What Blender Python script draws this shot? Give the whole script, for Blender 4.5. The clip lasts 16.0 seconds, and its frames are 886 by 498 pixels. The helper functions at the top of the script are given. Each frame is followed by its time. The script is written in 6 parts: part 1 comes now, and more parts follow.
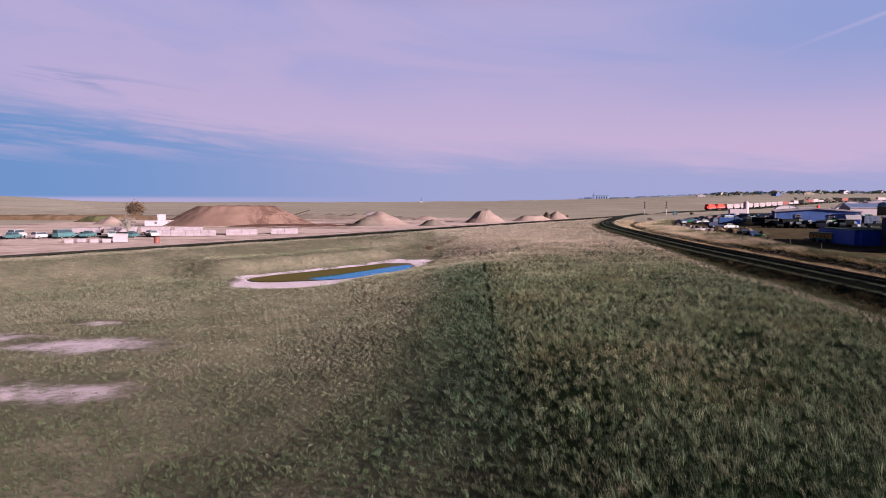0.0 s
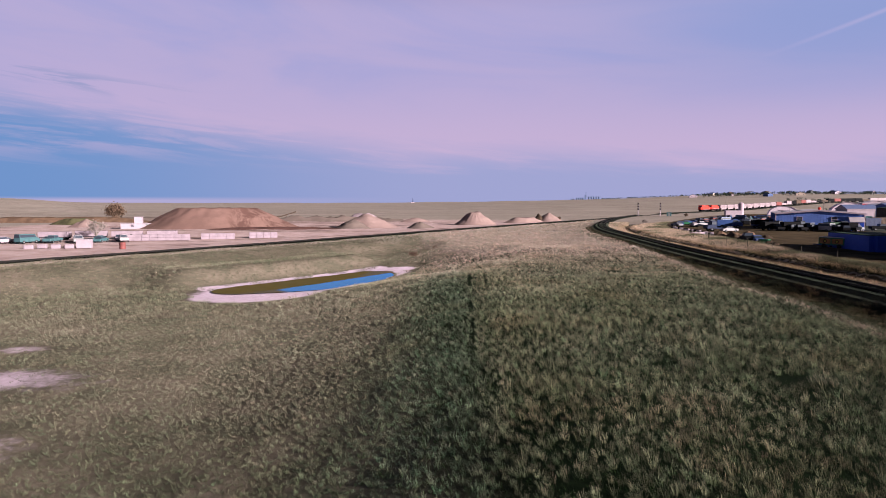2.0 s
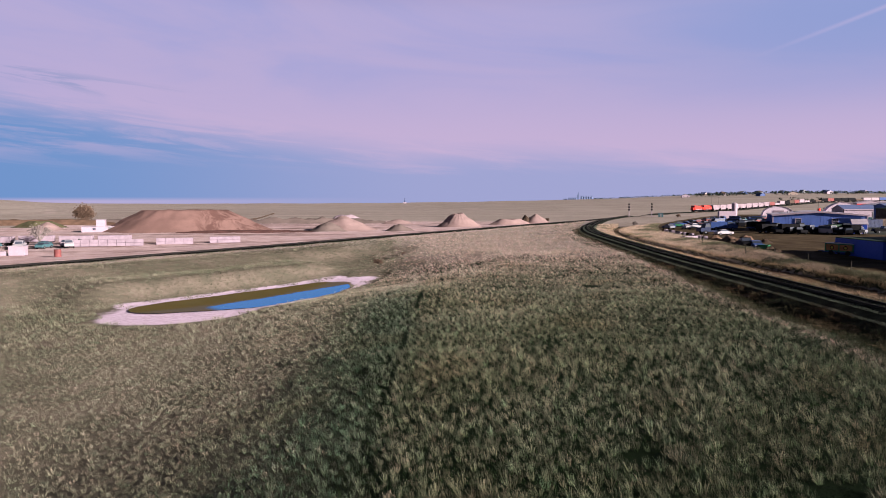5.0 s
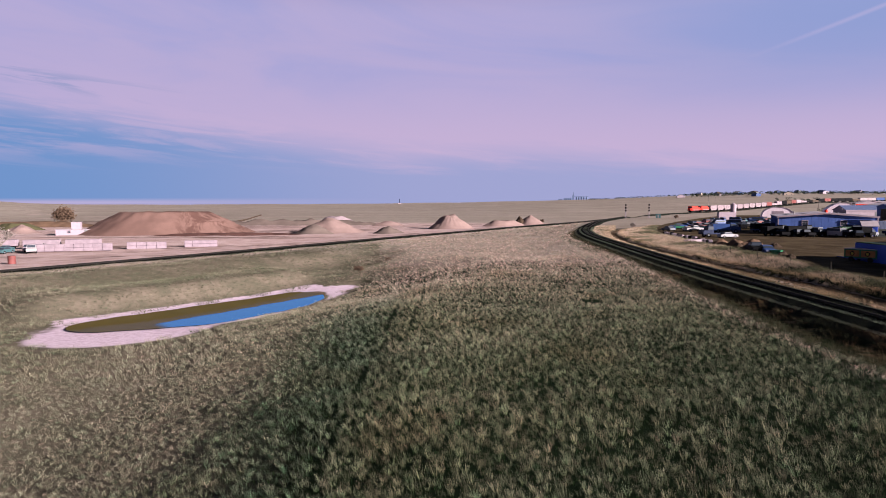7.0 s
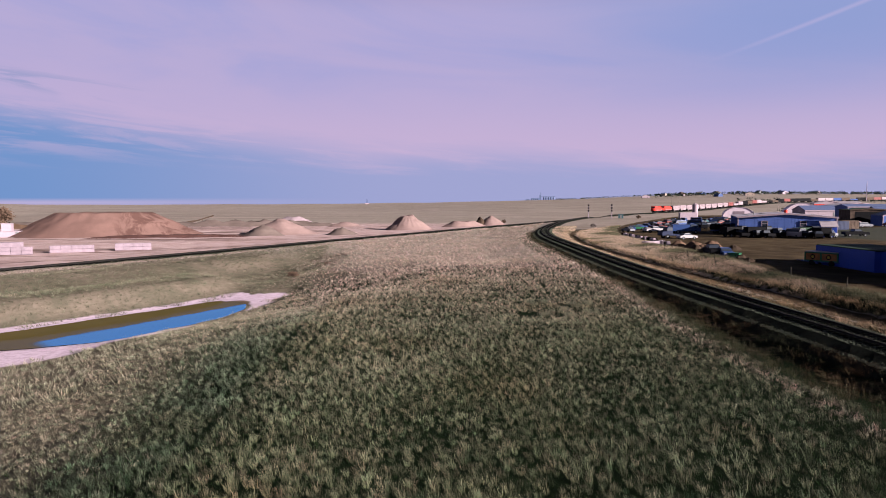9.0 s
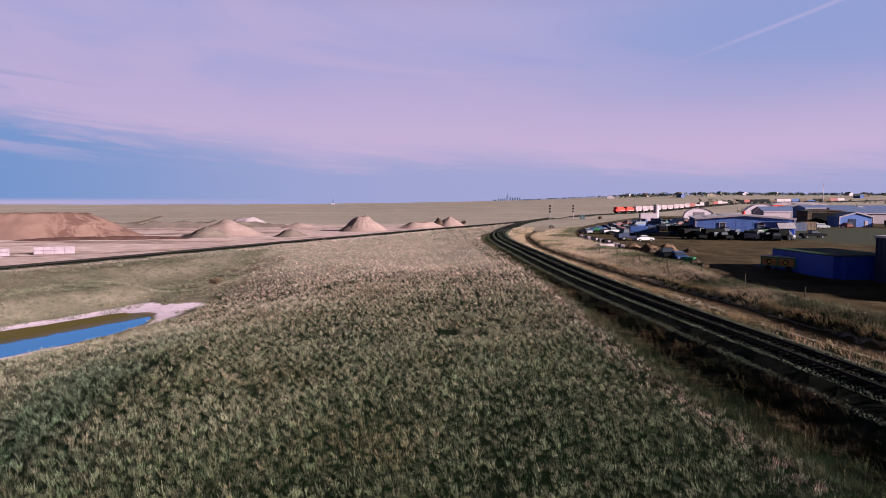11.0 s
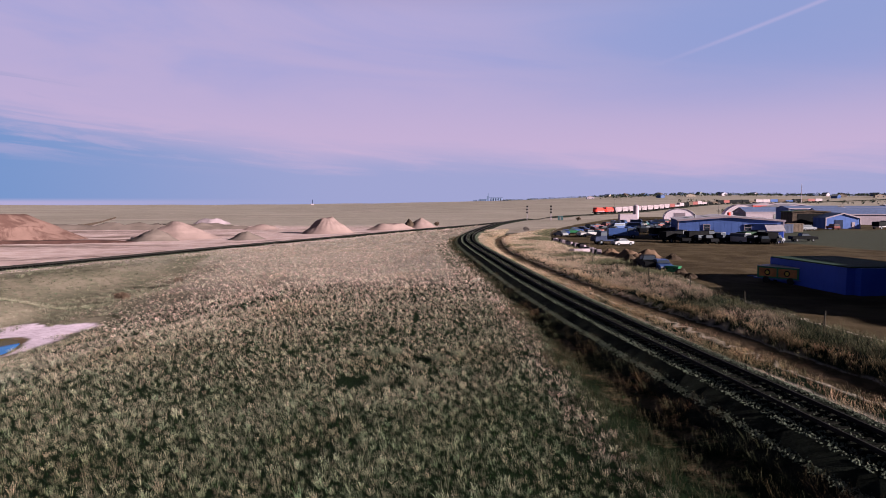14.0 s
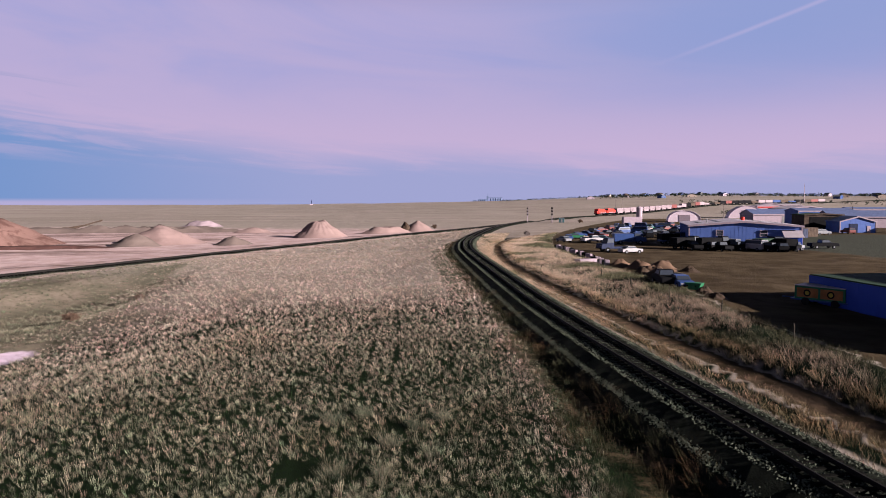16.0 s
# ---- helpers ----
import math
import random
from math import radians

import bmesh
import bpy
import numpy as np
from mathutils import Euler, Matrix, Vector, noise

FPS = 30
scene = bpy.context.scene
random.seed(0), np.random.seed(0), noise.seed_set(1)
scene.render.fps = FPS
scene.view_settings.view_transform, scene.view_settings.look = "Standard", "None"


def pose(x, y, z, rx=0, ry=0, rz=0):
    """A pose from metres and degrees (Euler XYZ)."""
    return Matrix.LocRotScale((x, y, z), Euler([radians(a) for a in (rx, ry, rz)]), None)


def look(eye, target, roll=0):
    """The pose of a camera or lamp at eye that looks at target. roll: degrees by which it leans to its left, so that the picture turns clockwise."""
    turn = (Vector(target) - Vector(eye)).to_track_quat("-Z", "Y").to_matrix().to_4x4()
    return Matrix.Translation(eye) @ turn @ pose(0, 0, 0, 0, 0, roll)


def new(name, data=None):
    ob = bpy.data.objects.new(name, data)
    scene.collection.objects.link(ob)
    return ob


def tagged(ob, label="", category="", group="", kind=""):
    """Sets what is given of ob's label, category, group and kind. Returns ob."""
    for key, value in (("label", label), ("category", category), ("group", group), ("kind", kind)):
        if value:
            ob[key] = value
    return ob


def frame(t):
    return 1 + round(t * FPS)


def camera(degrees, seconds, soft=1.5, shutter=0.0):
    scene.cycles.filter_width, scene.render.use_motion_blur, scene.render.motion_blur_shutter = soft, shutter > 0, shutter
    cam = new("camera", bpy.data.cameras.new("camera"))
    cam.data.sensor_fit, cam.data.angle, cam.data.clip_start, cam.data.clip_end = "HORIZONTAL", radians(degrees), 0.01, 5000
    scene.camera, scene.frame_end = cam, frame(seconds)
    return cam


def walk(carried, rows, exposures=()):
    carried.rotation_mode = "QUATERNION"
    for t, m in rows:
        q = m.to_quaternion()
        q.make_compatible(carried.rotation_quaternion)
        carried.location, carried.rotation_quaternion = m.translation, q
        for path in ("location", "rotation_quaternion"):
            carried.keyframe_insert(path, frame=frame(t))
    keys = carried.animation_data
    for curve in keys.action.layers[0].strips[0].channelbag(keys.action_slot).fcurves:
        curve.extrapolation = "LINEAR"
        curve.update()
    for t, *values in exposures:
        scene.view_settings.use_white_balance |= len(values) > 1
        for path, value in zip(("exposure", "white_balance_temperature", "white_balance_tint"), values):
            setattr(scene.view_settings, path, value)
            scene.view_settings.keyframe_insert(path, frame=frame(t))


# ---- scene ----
cam = camera(67.8, 16.0, 0.9)
METRES, EYE, TILT, LEAN, TURN = 72.0, 8.5, -4.2, 0.0, 0.0
ROWS = [
    (0.0, 0.0, 0.0, 0.0, -0.0, 0.0, -0.0),
    (0.5, 0.0008, 0.0317, 0.0028, -0.09, -0.0, 0.02),
    (1.0, 0.0039, 0.0623, 0.0066, -0.26, 0.01, 0.04),
    (1.5, 0.01, 0.092, 0.0108, -0.46, 0.03, 0.07),
    (2.0, 0.0198, 0.1199, 0.0151, -0.67, 0.05, 0.1),
    (2.5, 0.0328, 0.1464, 0.0192, -0.86, 0.06, 0.13),
    (3.0, 0.0479, 0.1719, 0.0223, -1.02, 0.06, 0.14),
    (3.5, 0.0615, 0.1985, 0.0243, -1.15, 0.05, 0.17),
    (4.0, 0.0725, 0.2271, 0.0263, -1.23, 0.04, 0.2),
    (6.5, 0.1027, 0.3836, 0.0426, -1.25, 0.1, 0.33),
    (7.0, 0.1115, 0.4135, 0.0448, -1.64, 0.1, 0.35),
    (7.5, 0.1237, 0.4414, 0.0466, -2.57, 0.1, 0.43),
    (8.0, 0.1387, 0.4675, 0.0485, -3.43, 0.09, 0.5),
    (8.5, 0.1561, 0.4922, 0.0503, -3.89, 0.09, 0.52),
    (9.0, 0.1749, 0.5157, 0.0521, -4.33, 0.09, 0.54),
    (9.5, 0.1938, 0.5392, 0.054, -4.91, 0.1, 0.56),
    (10.0, 0.2117, 0.5635, 0.056, -5.57, 0.09, 0.57),
    (12.5, 0.2905, 0.6948, 0.0657, -8.62, 0.12, 0.76),
    (13.0, 0.304, 0.7242, 0.0679, -8.66, 0.12, 0.76),
    (13.5, 0.3157, 0.7545, 0.0701, -8.68, 0.12, 0.77),
    (14.0, 0.326, 0.7854, 0.0724, -8.68, 0.11, 0.77),
    (14.5, 0.3351, 0.8168, 0.0749, -8.69, 0.1, 0.76),
    (15.0, 0.3437, 0.849, 0.0794, -8.69, 0.13, 0.81),
    (15.5, 0.3513, 0.8805, 0.0867, -8.7, 0.12, 0.81),
    (16.0, 0.3585, 0.9113, 0.0945, -8.7, 0.1, 0.78),
]
walk(cam, [(t, pose(0, 0, EYE, TILT, LEAN, TURN) @ pose(METRES * x, METRES * y, METRES * z, 90 + pitch, roll, yaw)) for t, x, y, z, yaw, pitch, roll in ROWS], [(0.0, 1.75)])

# ---- light ----
SUN_TO = Vector((0.83, -0.56, 0.0)).normalized()
SUN_EL = radians(15.5)
sun_data = bpy.data.lights.new("sun", "SUN")
sun_data.energy, sun_data.angle, sun_data.color = 5.0, radians(0.6), (1.0, 0.88, 0.86)
sun = new("sun", sun_data)
sun_dir = Vector((SUN_TO.x * math.cos(SUN_EL), SUN_TO.y * math.cos(SUN_EL), math.sin(SUN_EL)))
sun.matrix_world = look(sun_dir * 200, (0, 0, 0))


class Nodes:
    """Short hand for node trees."""

    def __init__(self, tree):
        self.t = tree
        tree.nodes.clear()

    def add(self, kind, **props):
        n = self.t.nodes.new(kind)
        for k, v in props.items():
            if k == "operation":
                n.operation = v
            elif k == "blend":
                n.data_type, n.blend_type = "RGBA", v
            elif k == "sky":
                n.sky_type = v
        return n

    def put(self, sock, v):
        if hasattr(v, "is_output"):
            self.t.links.new(v, sock)
        elif v is not None:
            sock.default_value = v

    def math(self, op, a, b=None, c=None):
        n = self.add("ShaderNodeMath", operation=op)
        for i, v in enumerate((a, b, c)):
            self.put(n.inputs[i], v)
        return n.outputs[0]

    def smooth(self, v, lo, hi, a=0.0, b=1.0):
        n = self.add("ShaderNodeMapRange")
        n.interpolation_type = "SMOOTHSTEP"
        for i, x in enumerate((v, lo, hi, a, b)):
            self.put(n.inputs[i], x)
        return n.outputs[0]

    def mix(self, f, a, b, blend="MIX"):
        n = self.add("ShaderNodeMix", blend=blend)
        self.put(n.inputs[0], f)
        for i, v in ((6, a), (7, b)):
            self.put(n.inputs[i], (*v, 1.0) if isinstance(v, tuple) and len(v) == 3 else v)
        return n.outputs[2]

    def noise(self, vec, scale, detail=4.0, rough=0.55, warp=0.0):
        n = self.add("ShaderNodeTexNoise")
        self.put(n.inputs["Vector"], vec)
        n.inputs["Scale"].default_value = scale
        n.inputs["Detail"].default_value = detail
        n.inputs["Roughness"].default_value = rough
        n.inputs["Distortion"].default_value = warp
        return n.outputs[0]

    def vec(self, x, y, z):
        n = self.add("ShaderNodeCombineXYZ")
        for i, v in enumerate((x, y, z)):
            self.put(n.inputs[i], v)
        return n.outputs[0]

    def scaled(self, v, s):
        n = self.add("ShaderNodeMapping")
        self.put(n.inputs["Vector"], v)
        n.inputs["Scale"].default_value = s
        return n.outputs[0]


# ---- sky ----
world = bpy.data.worlds.new("world")
scene.world = world
world.use_nodes = True
w = Nodes(world.node_tree)
way = w.add("ShaderNodeTexCoord").outputs["Generated"]
sep = w.add("ShaderNodeSeparateXYZ")
w.put(sep.inputs[0], way)
el = w.math("MULTIPLY", w.math("ARCSINE", sep.outputs[2]), 57.2958)
az = w.math("MULTIPLY", w.math("ARCTAN2", sep.outputs[0], sep.outputs[1]), 57.2958)
sky = w.add("ShaderNodeTexSky", sky="NISHITA")
sky.sun_disc, sky.sun_elevation, sky.sun_rotation = False, SUN_EL, math.atan2(SUN_TO.x, SUN_TO.y)
sky.air_density, sky.dust_density, sky.ozone_density = 1.0, 0.6, 2.0
clear = w.mix(1.0, sky.outputs[0], (0.011, 0.0135, 0.013), "MULTIPLY")
# wind-drawn cloud: noise stretched along the horizon and leaning slightly down to the right
lean = w.math("ADD", el, w.math("MULTIPLY", az, 0.09))
flow = w.vec(w.math("MULTIPLY", az, 0.035), w.math("MULTIPLY", lean, 0.16), 0.0)
n1 = w.noise(flow, 1.3, 6, 0.55, 0.7)
n2 = w.noise(w.vec(w.math("MULTIPLY", az, 0.09), w.math("MULTIPLY", lean, 0.9), 3.7), 1.0, 5, 0.6, 0.4)
# veil: lavender, pinker low down, bluer aloft and towards the right
veil = w.mix(w.smooth(el, 3.0, 13.0), (0.57, 0.445, 0.67), (0.47, 0.41, 0.67))
veil = w.mix(w.math("MULTIPLY", w.smooth(el, 6.0, 12.0), w.smooth(n1, 0.36, 0.70, 0.0, 0.75)), veil, (0.36, 0.37, 0.68))
side = w.smooth(az, 2.0, 36.0, 0.0, 0.9)
veil = w.mix(w.math("MULTIPLY", side, w.smooth(el, 4.0, 14.0)), veil, (0.27, 0.345, 0.65))
# the blue belt over the horizon, higher towards the left
top = w.add("ShaderNodeMapRange")
for i, x in enumerate((az, -36.0, -2.0, 7.6, 3.7)):
    w.put(top.inputs[i], x)
edge = w.math("ADD", w.math("SUBTRACT", top.outputs[0], w.smooth(az, 5.0, 36.0, 0.0, 1.2)), w.math("MULTIPLY", w.math("SUBTRACT", n2, 0.5), 5.0))
belt = w.smooth(w.math("SUBTRACT", edge, el), -1.7, 1.4)
belt = w.math("MULTIPLY", belt, w.smooth(az, -12.0, 36.0, 1.0, 0.85))
blue = w.mix(w.smooth(az, -34.0, 2.0), (0.165, 0.30, 0.60), (0.345, 0.375, 0.645))
streak = w.smooth(n2, 0.46, 0.66, 0.0, 0.6)
blue = w.mix(w.math("MULTIPLY", streak, w.smooth(el, 2.0, 5.0)), blue, (0.50, 0.42, 0.66))
low = w.mix(belt, veil, blue)
shred = w.math("MULTIPLY", w.smooth(w.math("ABSOLUTE", w.math("SUBTRACT", w.math("ADD", el, w.math("MULTIPLY", az, 0.10)), 6.2)), 0.0, 1.0, 1.0, 0.0), w.smooth(n2, 0.50, 0.62, 0.0, 0.7))
low = w.mix(w.math("MULTIPLY", shred, w.smooth(az, -26.0, -14.0, 1.0, 0.0)), low, (0.27, 0.32, 0.56))
haze = w.math("MULTIPLY", w.smooth(el, 0.05, 0.45, 1.0, 0.0), w.smooth(az, -30.0, 0.0, 0.7, 0.0))
low = w.mix(haze, low, (0.60, 0.47, 0.70))
# one aeroplane trail
trail_el = w.math("ADD", w.math("MULTIPLY", w.math("SUBTRACT", az, 28.5), 0.30), 11.65)
off = w.math("ABSOLUTE", w.math("SUBTRACT", el, trail_el))
trail = w.math("MULTIPLY", w.smooth(off, 0.0, 0.26, 1.0, 0.0), w.smooth(az, 25.0, 34.0, 0.0, 0.25))
trail = w.math("MULTIPLY", trail, w.smooth(az, 45.0, 60.0, 1.0, 0.0))
low = w.mix(trail, low, (0.72, 0.55, 0.78))
allsky = w.mix(w.smooth(el, 15.0, 25.0, 1.0, 0.0), clear, low)
background = w.add("ShaderNodeBackground")
w.put(background.inputs[0], allsky)
background.inputs[1].default_value = 0.297
w.put(w.add("ShaderNodeOutputWorld").inputs[0], background.outputs[0])

# ---- materials ----
def surface(name, colour, rough=0.85, metal=0.0, grain=0.18, scale=6.0, bump=0.0, fine=40.0, stain=0.0, stain_colour=(0.1, 0.08, 0.06), spec=0.12, slides=None):
    """A worn surface: base colour with broad and fine variation, stains and slight relief."""
    m = bpy.data.materials.new(name)
    m.use_nodes = True
    k = Nodes(m.node_tree)
    b = k.add("ShaderNodeBsdfPrincipled")
    p = k.add("ShaderNodeTexCoord").outputs["Object"]
    big = k.noise(p, scale * 0.15, 4)
    small = k.noise(p, fine, 3, 0.6)
    dark = tuple(c * (1 - grain) for c in colour)
    lite = tuple(min(1.0, c * (1 + grain)) for c in colour)
    c = k.mix(k.smooth(big, 0.3, 0.7), dark, lite)
    c = k.mix(k.smooth(small, 0.35, 0.7, 0.0, grain), c, dark)
    if stain:
        c = k.mix(k.smooth(k.noise(p, scale * 0.4, 6, 0.65), 0.52, 0.72, 0.0, stain), c, stain_colour)
    if slides:
        # damp streaks down one end of a heap
        sx = k.add("ShaderNodeSeparateXYZ")
        k.put(sx.inputs[0], p)
        run = k.noise(k.scaled(p, (0.22, 0.22, 0.07)), 1.0, 5, 0.65, 0.8)
        c = k.mix(k.math("MULTIPLY", k.smooth(run, 0.45, 0.60, 0.0, 0.85), k.smooth(sx.outputs[0], 3.0, 11.0)), c, slides)
    k.put(b.inputs["Base Color"], c)
    k.put(b.inputs["Roughness"], k.smooth(small, 0.2, 0.8, max(0.05, rough - 0.1), min(1.0, rough + 0.1)))
    b.inputs["Metallic"].default_value = metal
    b.inputs["Specular IOR Level"].default_value = spec
    if bump:
        bp = k.add("ShaderNodeBump")
        bp.inputs["Strength"].default_value = bump
        bp.inputs["Distance"].default_value = 0.05
        k.put(bp.inputs["Height"], small)
        k.put(b.inputs["Normal"], bp.outputs[0])
    k.put(k.add("ShaderNodeOutputMaterial").inputs[0], b.outputs[0])
    return m


def ground_material():
    m = bpy.data.materials.new("prairie_ground")
    m.use_nodes = True
    k = Nodes(m.node_tree)
    b = k.add("ShaderNodeBsdfPrincipled")
    p = k.add("ShaderNodeTexCoord").outputs["Object"]
    za = k.add("ShaderNodeAttribute")
    za.attribute_name = "zone"
    zb = k.add("ShaderNodeAttribute")
    zb.attribute_name = "cover"
    sa, sb = k.add("ShaderNodeSeparateColor"), k.add("ShaderNodeSeparateColor")
    k.put(sa.inputs[0], za.outputs["Color"])
    k.put(sb.inputs[0], zb.outputs["Color"])
    broad = k.noise(p, 0.02, 5, 0.6)
    mid = k.noise(p, 0.22, 5, 0.6, 0.3)
    fine = k.noise(p, 1.7, 5, 0.7)
    tiny = k.noise(p, 9.0, 3, 0.7)
    fray = k.math("MULTIPLY", k.math("SUBTRACT", k.math("ADD", k.math("MULTIPLY", mid, 0.6), k.math("MULTIPLY", fine, 0.4)), 0.5), 1.3)

    def zone(s, soft=0.22):
        return k.smooth(k.math("ADD", s, fray), 0.5 - soft, 0.5 + soft)

    tan = k.mix(k.smooth(mid, 0.35, 0.65), (0.215, 0.180, 0.155), (0.29, 0.245, 0.218))
    tan = k.mix(k.smooth(broad, 0.4, 0.62, 0.0, 0.6), tan, (0.208, 0.180, 0.150))
    tan = k.mix(k.smooth(fine, 0.42, 0.62, 0.0, 0.5), tan, (0.130, 0.108, 0.084))
    sage = k.mix(k.smooth(fine, 0.4, 0.6), (0.055, 0.060, 0.041), (0.097, 0.094, 0.068))
    gravel = k.mix(k.smooth(mid, 0.35, 0.65), (0.37, 0.262, 0.250), (0.47, 0.355, 0.345))
    gravel = k.mix(k.smooth(tiny, 0.5, 0.7, 0.0, 0.3), gravel, (0.124, 0.087, 0.068))
    band = k.noise(k.scaled(p, (0.012, 0.07, 1.0)), 1.0, 6, 0.65, 0.6)
    gravel = k.mix(k.smooth(band, 0.50, 0.66, 0.0, 0.8), gravel, (0.095, 0.062, 0.05))
    gravel = k.mix(k.smooth(band, 0.44, 0.30, 0.0, 0.6), gravel, (0.33, 0.27, 0.27))
    tan = k.mix(k.smooth(k.noise(k.scaled(p, (0.0022, 0.010, 1.0)), 1.0, 6, 0.6, 0.5), 0.42, 0.62, 0.0, 0.75), tan, (0.262, 0.228, 0.198))
    tan = k.mix(k.smooth(k.noise(k.scaled(p, (0.006, 0.02, 1.0)), 1.3, 5, 0.6, 0.5), 0.55, 0.68, 0.0, 0.6), tan, (0.33, 0.265, 0.245))
    salt = k.mix(k.smooth(fine, 0.4, 0.65), (0.54, 0.43, 0.52), (0.42, 0.33, 0.39))
    mud = k.mix(k.smooth(mid, 0.4, 0.6), (0.081, 0.053, 0.031), (0.118, 0.081, 0.053))
    dirt = k.mix(k.smooth(mid, 0.35, 0.65), (0.040, 0.029, 0.017), (0.076, 0.057, 0.035))
    dirt = k.mix(k.smooth(tiny, 0.45, 0.7, 0.0, 0.35), dirt, (0.056, 0.037, 0.025))
    asphalt = k.mix(k.smooth(fine, 0.3, 0.7), (0.038, 0.041, 0.032), (0.055, 0.057, 0.045))
    c = k.mix(zone(sa.outputs[0]), tan, sage)
    meadow = k.mix(k.smooth(mid, 0.35, 0.65), (0.085, 0.077, 0.056), (0.14, 0.115, 0.09))
    c = k.mix(zb.outputs["Alpha"], c, k.mix(k.smooth(fine, 0.4, 0.65, 0.0, 0.5), meadow, (0.065, 0.058, 0.042)))
    # near-black under the grass: shade between clumps put into the ground colour
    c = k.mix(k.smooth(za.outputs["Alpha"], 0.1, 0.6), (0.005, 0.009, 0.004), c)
    c = k.mix(zone(sa.outputs[1]), c, gravel)
    c = k.mix(zone(sb.outputs[0], 0.12), c, dirt)
    c = k.mix(zone(sb.outputs[1], 0.15), c, asphalt)
    c = k.mix(zone(sb.outputs[2], 0.12), c, mud)
    c = k.mix(zone(sa.outputs[2], 0.2), c, salt)
    k.put(b.inputs["Base Color"], c)
    b.inputs["Roughness"].default_value = 0.95
    b.inputs["Specular IOR Level"].default_value = 0.02
    bp = k.add("ShaderNodeBump")
    bp.inputs["Strength"].default_value = 0.8
    bp.inputs["Distance"].default_value = 0.12
    k.put(bp.inputs["Height"], k.math("ADD", fine, k.math("MULTIPLY", tiny, 0.3)))
    k.put(b.inputs["Normal"], bp.outputs[0])
    k.put(k.add("ShaderNodeOutputMaterial").inputs[0], b.outputs[0])
    return m


def grass_material(name, tint="tint"):
    m = bpy.data.materials.new(name)
    m.use_nodes = True
    k = Nodes(m.node_tree)
    b = k.add("ShaderNodeBsdfPrincipled")
    a = k.add("ShaderNodeAttribute")
    a.attribute_name = tint
    p = k.add("ShaderNodeTexCoord").outputs["Object"]
    c = k.mix(k.smooth(k.noise(p, 0.35, 4), 0.35, 0.65, 0.0, 0.5), a.outputs["Color"], (0.76, 0.75, 0.71), "MULTIPLY")
    k.put(b.inputs["Base Color"], c)
    b.inputs["Roughness"].default_value = 0.8
    b.inputs["Specular IOR Level"].default_value = 0.04
    k.put(k.add("ShaderNodeOutputMaterial").inputs[0], b.outputs[0])
    return m


def glass_material(name, colour):
    m = bpy.data.materials.new(name)
    m.use_nodes = True
    k = Nodes(m.node_tree)
    b = k.add("ShaderNodeBsdfPrincipled")
    p = k.add("ShaderNodeTexCoord").outputs["Object"]
    k.put(b.inputs["Base Color"], k.mix(k.noise(p, 1.5), colour, tuple(c * 1.6 for c in colour)))
    b.inputs["Roughness"].default_value = 0.5
    b.inputs["Specular IOR Level"].default_value = 0.12
    k.put(k.add("ShaderNodeOutputMaterial").inputs[0], b.outputs[0])
    return m


def water_material():
    """Still water under a strong blue gloss; brown far half painted as bank reflection."""
    m = bpy.data.materials.new("pond_water")
    m.use_nodes = True
    k = Nodes(m.node_tree)
    p = k.add("ShaderNodeTexCoord").outputs["Object"]
    body, gloss, both = k.add("ShaderNodeBsdfDiffuse"), k.add("ShaderNodeBsdfGlossy"), k.add("ShaderNodeMixShader")
    place = k.add("ShaderNodeSeparateXYZ")
    k.put(place.inputs[0], p)
    # brown bank reflection painted along the far shore; deep masks the blue field side
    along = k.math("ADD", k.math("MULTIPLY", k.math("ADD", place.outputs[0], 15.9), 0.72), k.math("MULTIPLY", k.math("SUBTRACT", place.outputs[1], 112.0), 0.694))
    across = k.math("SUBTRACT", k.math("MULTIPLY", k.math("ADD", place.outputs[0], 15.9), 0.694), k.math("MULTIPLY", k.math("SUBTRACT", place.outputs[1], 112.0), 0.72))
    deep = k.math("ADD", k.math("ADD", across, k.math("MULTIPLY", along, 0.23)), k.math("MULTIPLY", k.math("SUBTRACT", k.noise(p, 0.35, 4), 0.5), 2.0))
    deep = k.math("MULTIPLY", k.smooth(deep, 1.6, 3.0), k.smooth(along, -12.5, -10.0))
    bank_brown = k.mix(k.noise(p, 0.25, 4), (0.072, 0.052, 0.012), (0.105, 0.070, 0.016))
    k.put(body.inputs["Color"], k.mix(deep, bank_brown, (0.03, 0.03, 0.012)))
    k.put(gloss.inputs["Color"], (0.20, 0.64, 1.0, 1.0))
    gloss.inputs["Roughness"].default_value = 0.03
    bp = k.add("ShaderNodeBump")
    bp.inputs["Strength"].default_value = 0.03
    bp.inputs["Distance"].default_value = 0.005
    k.put(bp.inputs["Height"], k.noise(p, 1.4, 3))
    k.put(gloss.inputs["Normal"], bp.outputs[0])
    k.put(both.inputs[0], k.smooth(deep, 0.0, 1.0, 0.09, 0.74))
    k.put(both.inputs[1], body.outputs[0])
    k.put(both.inputs[2], gloss.outputs[0])
    k.put(k.add("ShaderNodeOutputMaterial").inputs[0], both.outputs[0])
    return m


